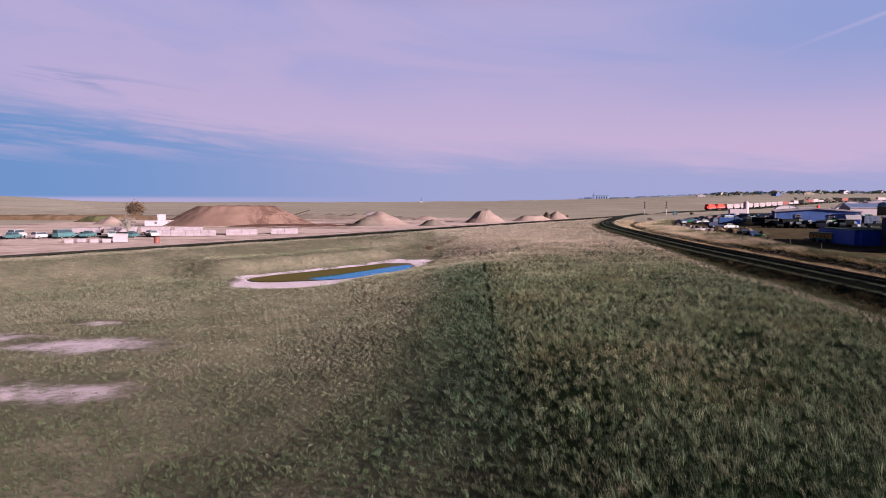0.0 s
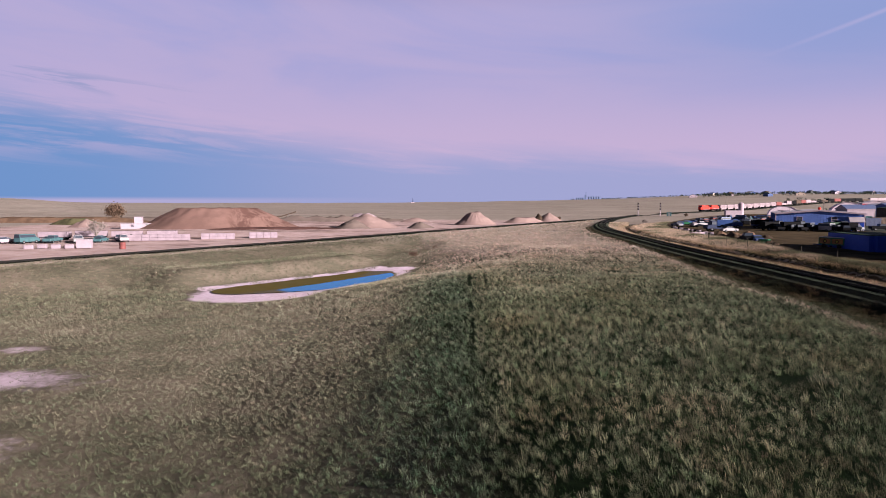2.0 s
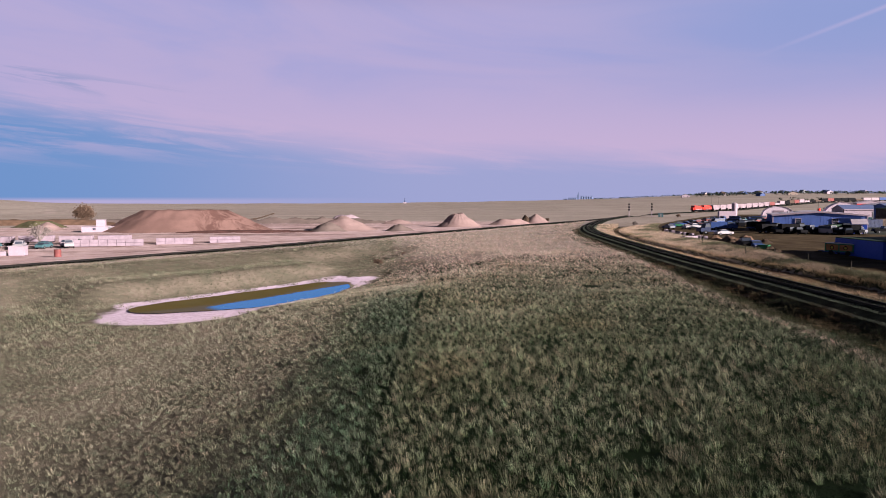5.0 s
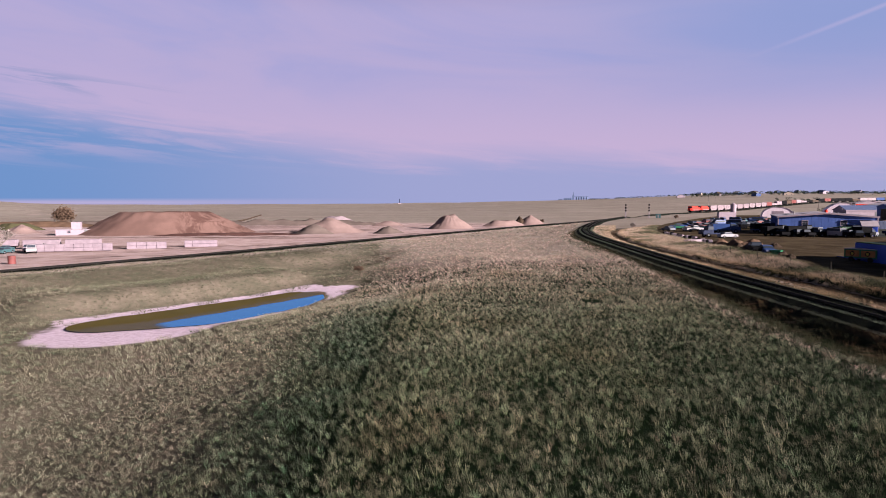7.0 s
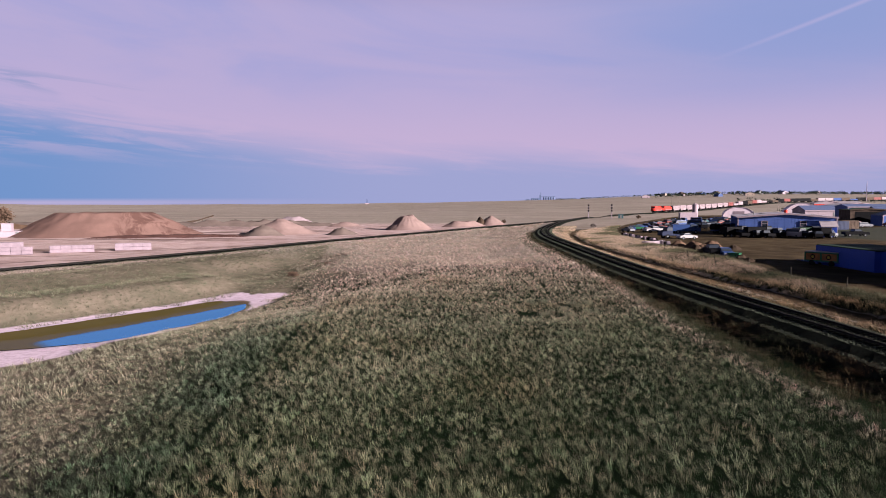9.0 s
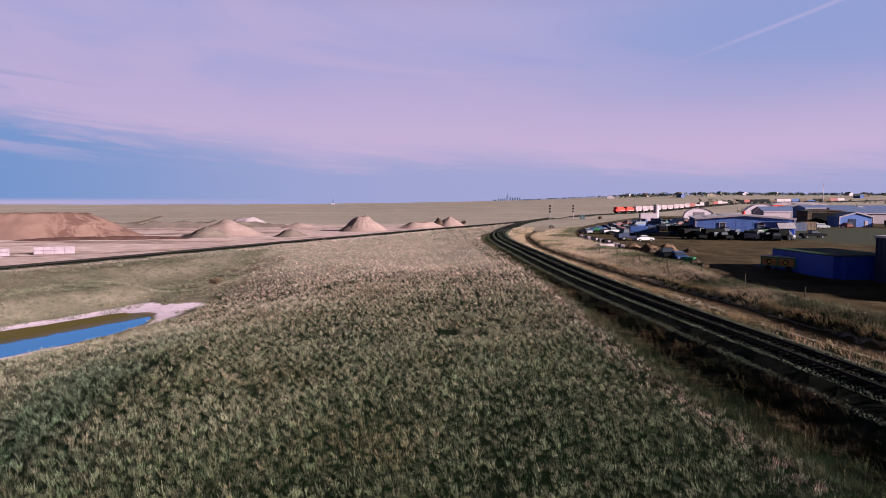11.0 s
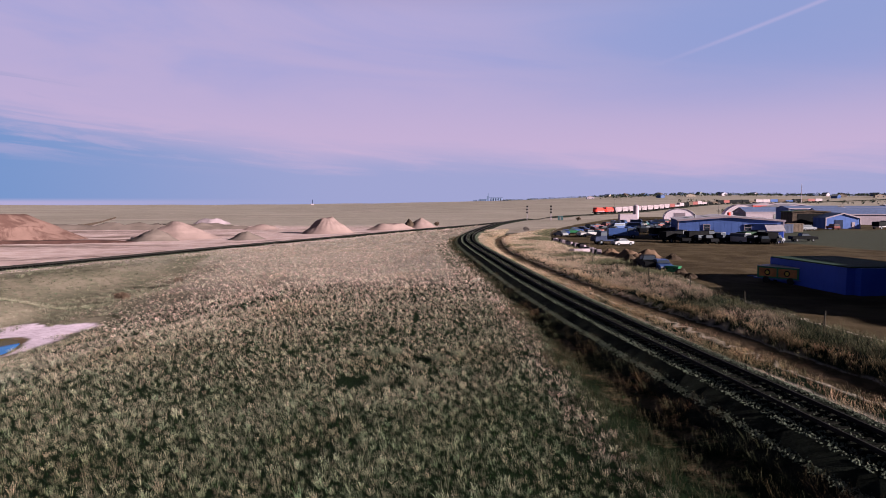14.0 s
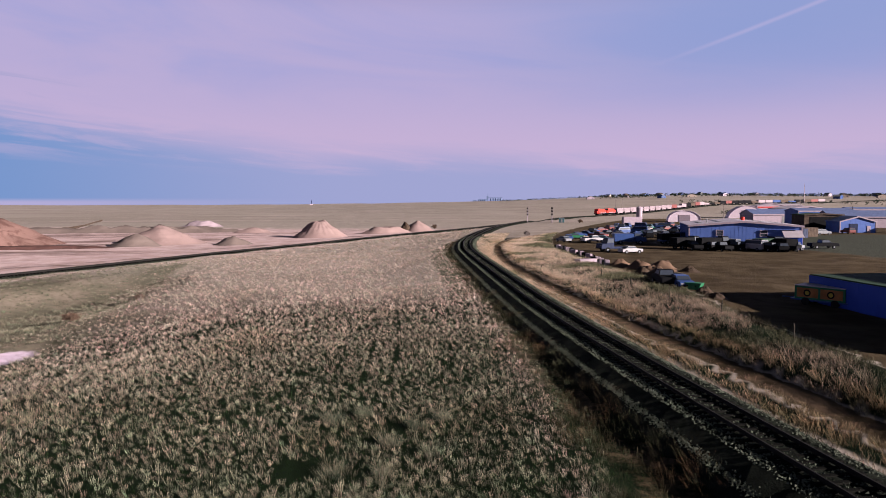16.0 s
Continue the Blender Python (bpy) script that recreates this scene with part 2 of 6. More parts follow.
M_GROUND = ground_material()
M_GRASS = grass_material("dry_grass")
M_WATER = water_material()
M_BALLAST = surface("ballast", (0.010, 0.012, 0.009), 0.95, grain=0.5, scale=8, fine=14, bump=1.0, stain=0.5, stain_colour=(0.02, 0.02, 0.015), spec=0.02)
M_STONE = surface("ballast_stone", (0.058, 0.066, 0.050), 0.9, grain=0.35, fine=20, spec=0.02)
M_RAIL = surface("rail_steel", (0.010, 0.009, 0.008), 0.75, metal=0.1, grain=0.3)
M_SLEEPER = surface("sleeper_wood", (0.007, 0.007, 0.006), 0.9, grain=0.4, fine=25, bump=0.4, spec=0.02)
M_BLUE = surface("blue_sheet_metal", (0.072, 0.118, 0.31), 0.55, metal=0.0, grain=0.12, scale=2, stain=0.15, stain_colour=(0.05, 0.06, 0.14))
M_BLUE_DEEP = surface("deep_blue_paint", (0.019, 0.049, 0.273), 0.5, grain=0.12, scale=2, stain=0.15, stain_colour=(0.02, 0.03, 0.14))
M_NAVY = surface("navy_paint", (0.013, 0.019, 0.046), 0.6, grain=0.2)
M_WHITE = surface("white_paint", (0.28, 0.222, 0.255), 0.6, grain=0.06, stain=0.25, stain_colour=(0.2, 0.175, 0.17))
M_WHITE_ROOF = surface("pale_roof_metal", (0.36, 0.315, 0.345), 0.5, metal=0.2, grain=0.1, stain=0.3, stain_colour=(0.2, 0.17, 0.17))
M_BLUE_ROOF = surface("blue_grey_roof", (0.104, 0.130, 0.234), 0.5, metal=0.2, grain=0.15)
M_GREEN_TOP = surface("green_tarpaulin", (0.019, 0.039, 0.023), 0.8, grain=0.3, scale=4)
M_GREEN = surface("green_paint", (0.019, 0.104, 0.049), 0.6, grain=0.2, stain=0.3)
M_ORANGE = surface("rusty_orange_paint", (0.234, 0.098, 0.033), 0.7, grain=0.25, scale=8, stain=0.4, stain_colour=(0.12, 0.1, 0.04))
M_YELLOW = surface("yellow_paint", (0.325, 0.234, 0.033), 0.6, grain=0.2)
M_BROWN = surface("brown_boards", (0.06, 0.042, 0.032), 0.85, grain=0.3)
M_RED = surface("red_paint", (0.48, 0.035, 0.025), 0.5, grain=0.2, stain=0.2)
M_GREY = surface("grey_paint", (0.163, 0.163, 0.169), 0.6, grain=0.2, stain=0.2)
M_BLACK = surface("black_paint", (0.005, 0.005, 0.006), 0.75, grain=0.3, spec=0.05)
M_TYRE = surface("tyre_rubber", (0.008, 0.008, 0.008), 0.9, grain=0.2)
M_GLASS = glass_material("window_glass", (0.02, 0.025, 0.035))
M_TEAL = surface("teal_paint", (0.045, 0.095, 0.105), 0.45, grain=0.15)
M_SILVER = surface("silver_paint", (0.15, 0.15, 0.165), 0.6, metal=0.0, grain=0.15)
M_CARWHITE = surface("white_car_paint", (0.27, 0.25, 0.26), 0.45, grain=0.05)
M_CARBLUE = surface("blue_car_paint", (0.026, 0.05, 0.14), 0.4, grain=0.1)
M_CARRED = surface("faded_red_car_paint", (0.14, 0.045, 0.042), 0.5, grain=0.2)
M_CARTAN = surface("tan_car_paint", (0.3, 0.24, 0.2), 0.5, grain=0.15)
M_CONCRETE = surface("pale_concrete", (0.225, 0.178, 0.205), 0.9, grain=0.12, fine=12, bump=0.3, stain=0.3, stain_colour=(0.13, 0.11, 0.105))
M_RED_MOUND = surface("red_gravel_with_slides", (0.135, 0.080, 0.068), 0.95, grain=0.14, scale=1.2, fine=3.0, bump=1.0, slides=(0.070, 0.036, 0.030))
M_RED_WET = surface("damp_red_gravel", (0.06, 0.03, 0.026), 0.95, grain=0.3, scale=2, fine=3.0, bump=1.0)
M_PINK_GRAVEL = surface("pale_gravel", (0.19, 0.132, 0.122), 0.95, grain=0.14, scale=1.2, fine=4.0, bump=1.0, stain=0.3, stain_colour=(0.12, 0.085, 0.075))
M_PALE_GRAVEL = surface("white_gravel", (0.22, 0.17, 0.185), 0.95, grain=0.2, scale=1.5, fine=3.0, bump=1.0)
M_GREY_GRAVEL = surface("grey_gravel", (0.115, 0.088, 0.078), 0.95, grain=0.18, scale=1.2, fine=4.0, bump=1.0)
M_DARK_SOIL = surface("dark_soil", (0.043, 0.029, 0.020), 0.95, grain=0.3, scale=2, fine=4.0, bump=1.0)
M_OLIVE = surface("olive_turf", (0.062, 0.058, 0.030), 0.95, grain=0.3, scale=2, fine=4.0, bump=1.0)
M_SOIL = surface("brown_soil", (0.099, 0.061, 0.041), 0.95, grain=0.3, scale=2, fine=5.0, bump=1.0)
M_BARK = surface("grey_bark", (0.174, 0.145, 0.133), 0.9, grain=0.3, fine=15)
M_TWIG = surface("brown_twigs", (0.093, 0.061, 0.043), 0.9, grain=0.35, scale=8)
M_POST = surface("dark_weathered_wood", (0.03, 0.026, 0.02), 0.9, grain=0.3, fine=15)
M_LEAF = surface("dark_evergreen_leaves", (0.020, 0.029, 0.020), 0.9, grain=0.4, scale=2)
M_SKYLINE = surface("weathered_blue_steel", (0.09, 0.12, 0.2), 0.6, grain=0.2)
M_PALE_WAGON = surface("dusty_white_paint", (0.21, 0.165, 0.18), 0.6, grain=0.12)
M_FABRIC = surface("white_fabric", (0.80, 0.66, 0.72), 0.7, grain=0.05)

# ---- plan: lines and ground heights ----
def glide(points, step):
    """Points along a smooth line through the given ones, about a step apart."""
    p = np.array(points, float)
    p = np.vstack([2 * p[0] - p[1], p, 2 * p[-1] - p[-2]])
    out = []
    for a, b, c, d in zip(p[:-3], p[1:-2], p[2:-1], p[3:]):
        n = max(2, int(np.linalg.norm(c - b) / 0.5))
        u = np.linspace(0, 1, n, endpoint=False)[:, None]
        out.append(0.5 * (2 * b + (c - a) * u + (2 * a - 5 * b + 4 * c - d) * u ** 2 + (3 * b - a - 3 * c + d) * u ** 3))
    q = np.vstack(out + [p[-2:-1]])
    s = np.concatenate([[0], np.cumsum(np.linalg.norm(np.diff(q[:, :2], axis=0), axis=1))])
    at = np.arange(0, s[-1], step)
    return np.stack([np.interp(at, s, q[:, i]) for i in range(q.shape[1])], 1)


def sides(line):
    """Unit vectors to the right of a line, one for each of its points."""
    d = np.gradient(line[:, :2], axis=0)
    d /= np.linalg.norm(d, axis=1)[:, None] + 1e-9
    return np.stack([d[:, 1], -d[:, 0]], 1)


def ease(v, lo, hi):
    u = np.clip((v - lo) / (hi - lo), 0, 1)
    return u * u * (3 - 2 * u)


def beside(x, y, line):
    """Signed distance of points to a line, positive on its right."""
    shape = np.shape(x)
    x, y = np.ravel(x), np.ravel(y)
    best, sign = np.full(x.shape, 1e9), np.ones(x.shape)
    right = sides(line)
    for i in range(0, len(x), 20000):
        s = slice(i, i + 20000)
        d2 = (x[s, None] - line[None, :, 0]) ** 2 + (y[s, None] - line[None, :, 1]) ** 2
        j = d2.argmin(1)
        best[s] = np.sqrt(d2[np.arange(len(j)), j])
        sign[s] = np.sign((x[s] - line[j, 0]) * right[j, 0] + (y[s] - line[j, 1]) * right[j, 1])
    return (best * sign).reshape(shape)


TRACK = [(35, -120), (39.1, -20), (41.4, 50), (42.6, 80), (43.45, 105), (44.8, 128), (47.4, 158), (50.0, 186), (52.7, 207), (58.7, 235), (70.7, 275),
         (88, 325), (112, 378), (133, 420), (165, 462), (203, 510), (260, 575), (327, 647), (430, 752), (520, 818), (618, 865), (800, 930), (1100, 1000)]
SPUR = [(-200, -90), (-110, 45), (-72, 102), (-41, 149), (-22, 180), (-4, 211), (16, 243), (48, 294), (82, 335), (108, 375)]
ROAD = [(45, 20), (47.5, 60), (48.6, 80), (49.1, 93), (49.2, 105), (49.3, 115), (49.7, 127), (50.4, 141), (51.7, 160), (54.5, 182), (58.7, 203), (63, 219), (72, 240), (92, 268)]
YARD_EDGE = [(56, 40), (55.5, 80), (57.5, 108), (60, 122), (62.5, 134), (64.8, 160), (68, 177), (70.5, 199), (76, 220), (93, 266), (125, 330), (170, 400)]
DITCH = [(26, -60), (29, 20), (30.5, 45), (32.3, 62), (33.6, 80), (35.2, 95), (37.3, 108), (40.5, 140), (43, 165), (46.3, 200), (51, 225), (61, 260)]
track_line, spur_line = glide(TRACK, 2.0), glide(SPUR, 2.0)
road_line, edge_line, ditch_line = glide(ROAD, 2.0), glide(YARD_EDGE, 2.0), glide(DITCH, 2.0)
WATER_Z = -3.42


def pond_uv(x, y):
    """Metres along and across the pond, across counted towards the field."""
    return (x + 15.9) * 0.72 + (y - 112.0) * 0.694, (x + 15.9) * 0.694 - (y - 112.0) * 0.72


def water_reach(x, y):
    """Below 1 inside the water of the pond, a bent oval blunter towards the field."""
    u, v = pond_uv(x, y)
    w_ = v - 2.3 + 0.145 * u + 9.0 * (1 - np.exp(-0.0015 * u * u))
    r = np.hypot((u + 0.8) / 16.4, w_ / 5.9)
    return r + (0.05 * np.sin(u * 0.5 + v * 0.2) + 0.03 * np.sin(u * 1.3 + 2)) * np.clip(1.6 - r, 0, 0.6)


def pond_reach(x, y):
    """Below 1 inside the pale shore of the pond, with its wide flat end and its sandy spit."""
    u, v = pond_uv(x, y)
    lobe = np.hypot((u + 14.5) / 10.5, (v - 5.6) / 8.0)
    spit = np.hypot((u - 16.5) / 7.5, (v + 4.4) / 3.6)
    return np.minimum(np.minimum(water_reach(x, y) / 1.42, lobe), spit)


# bare salty flats in the low meadow: middle, half sizes, strength
FLATS = [(-29.5, 53.6, 10.0, 4.2, 0.62), (-40.0, 56.5, 8.0, 4.2, 0.5), (-25.0, 40.3, 8.0, 4.6, 0.55), (-33.0, 63.5, 6.0, 1.8, 0.45)]


def shore_gap(x, y):
    """About how many metres a point lies outside the pale shore, less than 0 inside."""
    e = 0.05
    r = pond_reach(x, y)
    steep = np.hypot(pond_reach(x + e, y) - r, pond_reach(x, y + e) - r) / e
    return (r - 0.9) / np.maximum(steep, 0.02)


def shelf_at(x, y):
    """0 in the low meadow, 1 on the field above it."""
    return ease(x + 0.05 * (y - 60) - 0.17 * np.clip(y - 100, 0, 45), -16.0, 10.0)


def hills(x, y):
    r, a = np.hypot(x, y), np.degrees(np.arctan2(x, np.maximum(y, 1e-3)))
    z = 24 * ease(r, 550, 1900) * ease(a, -10, 30)
    z += 15 * ease(r, 420, 900) * ease(-a, 25, 34) + 2.0 * ease(r, 500, 900) * np.sin(x * 0.009 + 1.0) * np.cos(y * 0.004)
    z += 2.6 * ease(r, 700, 1500) * np.sin(x * 0.0041 + 2.0 + 0.6 * np.sin(y * 0.003)) * np.sin(y * 0.0027 + 1.0)
    return z - 1.6 * ease(r, 600, 1200) * ease(-a, -12, 4) * (1 - ease(-a, 20, 30))


def lie(x, y):
    """The lie of the land without the small bumps."""
    x, y = np.asarray(x, float), np.asarray(y, float)
    ds, dt = beside(x, y, spur_line), beside(x, y, track_line)
    low = -0.6 - 2.8 * ease(ds, 11, 23)
    shelf = shelf_at(x, y)
    z = low + (0 - low) * shelf
    z = np.where(ds < 0, -0.6 - 0.5 * ease(-ds, 3, 22), z)
    dd = beside(x, y, ditch_line)
    z = np.where(dt > -14, z - 0.4 * ease(dd, 0.5, 2.6) * (1 - ease(dt, -5.2, -3.2)) * (1 - ease(y, 190, 235)), z)
    z = z + 0.35 * ease(dt, -4.0, -1.5)
    de = beside(x, y, edge_line)
    bank = ease(dt, 9.5, 12) * (1 - ease(de, -2.5, 0.5)) * (1 - ease(y, 230, 300))
    z = z + 0.12 * bank + ease(de, -8.0, 0.5) * (0.65 - 0.3 * ease(y, 135, 190) - 0.3 * ease(y, 230, 320)) * (1 - ease(np.hypot(x - 130, y - 200), 170, 260))
    fall = ease(y, 112, 178) * ease(-dt, 4, 18) * (ds > 0)
    z = np.where(z > -0.85, z + (-0.85 - z) * fall, z)
    dr = beside(x, y, road_line)
    z = z + 0.38 * ease(dr, 1.3, 2.0) * (1 - ease(de, -3.5, -0.5)) * (1 - ease(y, 205, 235)) * ease(-dt + 30, 0, 5)
    # the hollow of the pond, its sides no steeper than a quarter
    gap = np.maximum(shore_gap(x, y), 0)
    bowl = -3.36 - 0.3 * (1 - ease(water_reach(x, y), 0.8, 1.1)) + 0.175 * gap
    mixed = np.clip(0.5 + 0.5 * (z - bowl) / 1.4, 0, 1)
    z = z + (bowl - z) * mixed - 0.7 * mixed * (1 - mixed)
    wr = water_reach(x, y)
    u, v = pond_uv(x, y)
    shore = ease(26 - np.abs(u), 0, 9) * ease(-v, 1, 4) * (1 - ease(wr, 2.6, 6.5))
    z = np.maximum(z, z + (-3.5 + 2.3 * ease(wr, 1.5, 2.35) - z) * shore)
    return z + hills(x, y)


def bumps(x, y):
    return 0.10 * np.sin(x * 0.31 + 1.3 * np.sin(y * 0.11)) * np.sin(y * 0.23 + x * 0.07) + 0.05 * np.sin(x * 0.9 + y * 0.4) * np.sin(y * 0.83 - x * 0.3)


def land(x, y):
    return lie(x, y) + bumps(np.asarray(x, float), np.asarray(y, float)) * (1 - ease(np.abs(beside(x, y, track_line)), 6, 2)) * ease(pond_reach(np.asarray(x, float), np.asarray(y, float)), 1.0, 1.3)


def at(x, y):
    return float(land(np.array([x]), np.array([y]))[0])


def spread(lo, hi, near_lo, near_hi, step, growth):
    """Grid lines, a step apart between near_lo and near_hi and growing apart beyond."""
    mid = list(np.arange(near_lo, near_hi + step, step))
    out, s = [], step
    while mid[-1] + s < hi:
        s *= growth
        mid.append(mid[-1] + s)
    s = step
    while mid[0] - s > lo:
        s *= growth
        mid.insert(0, mid[0] - s)
    return np.array(mid)


def raw_mesh(name, verts, faces, material, colours=None, smooth=False, attribute="tint"):
    """A mesh from arrays; faces all with the same number of corners."""
    me = bpy.data.meshes.new(name)
    verts, faces = np.asarray(verts, np.float32), np.asarray(faces, np.int32)
    n = faces.shape[1]
    me.vertices.add(len(verts))
    me.vertices.foreach_set("co", verts.ravel())
    me.loops.add(faces.size)
    me.loops.foreach_set("vertex_index", faces.ravel())
    me.polygons.add(len(faces))
    me.polygons.foreach_set("loop_start", np.arange(0, faces.size, n, dtype=np.int32))
    me.polygons.foreach_set("use_smooth", np.full(len(faces), smooth))
    me.update(calc_edges=True)
    me.materials.append(material)
    if colours is not None:
        for key, c in (colours.items() if isinstance(colours, dict) else ((attribute, colours),)):
            att = me.attributes.new(key, "FLOAT_COLOR", "POINT")
            att.data.foreach_set("color", (c if c.shape[1] == 4 else np.hstack([c, np.ones((len(c), 1))])).astype(np.float32).ravel())
    return me


def build_ground():
    gx, gy = spread(-3600, 3600, -48, 84, 0.8, 1.09), spread(-300, 4700, 10, 230, 0.9, 1.07)
    x, y = np.meshgrid(gx, gy)
    z = land(x, y)
    nx, ny = len(gx), len(gy)
    i = np.arange(nx * ny).reshape(ny, nx)
    faces = np.stack([i[:-1, :-1], i[:-1, 1:], i[1:, 1:], i[1:, :-1]], -1).reshape(-1, 4)
    x, y, z = x.ravel(), y.ravel(), z.ravel()
    ds, dt, de, dr = (beside(x, y, q) for q in (spur_line, track_line, edge_line, road_line))
    pr, wr0 = pond_reach(x, y), water_reach(x, y)
    field = ease(ds, 6, 10) * ease(-dt, 4, 6)
    # sage: the bank beside the pond, the low meadow, wheel ruts
    sage = 0.75 * ease(x, -13, -4) * (1 - ease(x + 0.05 * (y - 60), 2, 7)) * field
    sage = np.maximum(sage, 0.85 * ease(ds, 12, 20) * (1 - ease(x + 0.05 * (y - 60), -6, 3)) * ease(y, 112, 138))
    sage = np.maximum(sage, 0.7 * (1 - ease(y, 28, 46)) * field)
    sage = np.maximum(sage, 0.8 * ease(-dt, 3, 5) * (1 - ease(-dt, 7, 9)) * (1 - ease(y, 200, 240)))
    gravel = ease(-ds, 1.5, 4) * (1 - ease(y + 0.35 * x, 290, 440)) * ease(x, -190, -150)
    sage = np.maximum(sage, 0.9 * ease(wr0, 1.2, 1.4) * (1 - ease(pr, 1.0, 1.3)) * (pond_uv(x, y)[1] < -2))
    gravel = np.maximum(gravel, 0.6 * (1 - ease(np.abs(ds - 4.0), 1.0, 3)))
    wr = water_reach(x, y)
    salt = (1 - ease(pr, 0.70, 1.08)) * ease(wr, 0.98, 1.08)
    salt = np.where(pond_uv(x, y)[1] < -2, np.maximum(salt * (1 - ease(wr, 1.3, 1.75)), 0.85 * ease(wr, 0.98, 1.08) * (1 - ease(wr, 1.4, 1.75)) * (np.abs(pond_uv(x, y)[0]) < 19)), salt)
    pu, pv = pond_uv(x, y)
    salt = salt * (1 - 0.75 * ease(pv, 2, 6) * ease(pu, -2, 5))
    for fx, fy, fa, fb, strong in FLATS:
        salt = np.maximum(salt, strong * (1 - ease(np.hypot((x - fx) / fa, (y - fy) / fb), 0.1, 1.5)))
    yard = ease(de, -0.5, 1.5) * (1 - ease(np.hypot(x - 150, (y - 240) * 0.8), 150, 190)) * (y > -60)
    dirt = np.maximum(1 - ease(np.abs(dr), 0.9, 1.5), yard)
    asphalt = ease(x, 112, 124) * (1 - ease(x, 210, 240)) * ease(y, 140, 160) * (1 - ease(y, 232, 245))
    mud = (1 - ease(wr, 0.9, 1.1)) + 0.8 * (1 - ease(np.hypot((pu + 16.5) / 2.6, (pv - 8.8) / 0.9), 0.4, 1.2)) + 0.45 * ease(-dt, 3.0, 4.0) * (1 - ease(-dt, 6, 8)) * (y < 230)
    mud = np.maximum(mud, 0.62 * (1 - ease(np.abs(dr), 0.6, 1.4)))
    # low bare values paint that shade under field, bank and ditch grass
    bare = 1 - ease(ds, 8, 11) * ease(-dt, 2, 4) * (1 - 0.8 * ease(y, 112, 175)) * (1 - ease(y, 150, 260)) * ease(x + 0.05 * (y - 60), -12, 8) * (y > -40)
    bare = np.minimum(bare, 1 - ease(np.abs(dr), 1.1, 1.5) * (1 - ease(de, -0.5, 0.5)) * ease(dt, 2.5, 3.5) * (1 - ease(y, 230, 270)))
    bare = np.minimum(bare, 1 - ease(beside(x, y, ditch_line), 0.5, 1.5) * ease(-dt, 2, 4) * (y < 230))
    meadow = (1 - ease(shelf_at(x, y), 0.3, 0.95)) * ease(ds, 3, 9) * (1 - ease(y, 165, 190)) * ease(-dt, 4, 6)
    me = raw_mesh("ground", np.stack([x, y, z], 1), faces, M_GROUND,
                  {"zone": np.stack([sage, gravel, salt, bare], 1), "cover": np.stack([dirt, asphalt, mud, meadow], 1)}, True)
    return tagged(new("ground", me), "rolling dry prairie ground with gravel yards and pale salty hollows", "ground", kind="structure")


build_ground()


# ---- parts ----
def part(name, bm, material, parent=None, label="", smooth=False):
    """Links a bmesh as one mesh object, under its thing where one is given."""
    me = bpy.data.meshes.new(name)
    bm.to_mesh(me)
    bm.free()
    me.materials.append(material)
    if smooth:
        me.polygons.foreach_set("use_smooth", np.full(len(me.polygons), True))
    ob = new(name, me)
    if parent is not None:
        ob.parent = parent
    return tagged(ob, label)


def thing(name, label, category, m=None, group="", kind=""):
    ob = new(name)
    ob.empty_display_size = 0.3
    if m is not None:
        ob.matrix_basis = m
    return tagged(ob, label, category, group, kind)


def box(x0, x1, y0, y1, z0, z1, bevel=0.0, bm=None):
    own = bm is None
    bm = bm or bmesh.new()
    v = [bm.verts.new(c) for c in ((x0, y0, z0), (x1, y0, z0), (x1, y1, z0), (x0, y1, z0), (x0, y0, z1), (x1, y0, z1), (x1, y1, z1), (x0, y1, z1))]
    for f in ((3, 2, 1, 0), (4, 5, 6, 7), (0, 1, 5, 4), (1, 2, 6, 5), (2, 3, 7, 6), (3, 0, 4, 7)):
        bm.faces.new([v[i] for i in f])
    if bevel and own:
        bmesh.ops.bevel(bm, geom=bm.edges[:], offset=bevel, segments=1, affect="EDGES")
    return bm


def prism(profile, y0, y1, bm=None, bevel=0.0):
    """A profile in x, z drawn out along y."""
    own = bm is None
    bm = bm or bmesh.new()
    a = [bm.verts.new((x, y0, z)) for x, z in profile]
    b = [bm.verts.new((x, y1, z)) for x, z in profile]
    n = len(profile)
    bm.faces.new(a)
    bm.faces.new(b[::-1])
    for i in range(n):
        bm.faces.new((a[(i + 1) % n], a[i], b[i], b[(i + 1) % n]))
    bmesh.ops.recalc_face_normals(bm, faces=bm.faces[:])
    if bevel and own:
        bmesh.ops.bevel(bm, geom=bm.edges[:], offset=bevel, segments=1, affect="EDGES")
    return bm


def rod(a, b, r0, r1=None, sides_=8, bm=None):
    """A tapered round bar from a to b."""
    bm = bm or bmesh.new()
    r1 = r0 if r1 is None else r1
    a, b = Vector(a), Vector(b)
    q = (b - a).to_track_quat("Z", "Y")
    rings = []
    for c, r in ((a, r0), (b, r1)):
        rings.append([bm.verts.new(c + q @ Vector((r * math.cos(2 * math.pi * i / sides_), r * math.sin(2 * math.pi * i / sides_), 0))) for i in range(sides_)])
    for i in range(sides_):
        j = (i + 1) % sides_
        bm.faces.new((rings[0][i], rings[0][j], rings[1][j], rings[1][i]))
    bm.faces.new(rings[0][::-1])
    bm.faces.new(rings[1])
    return bm


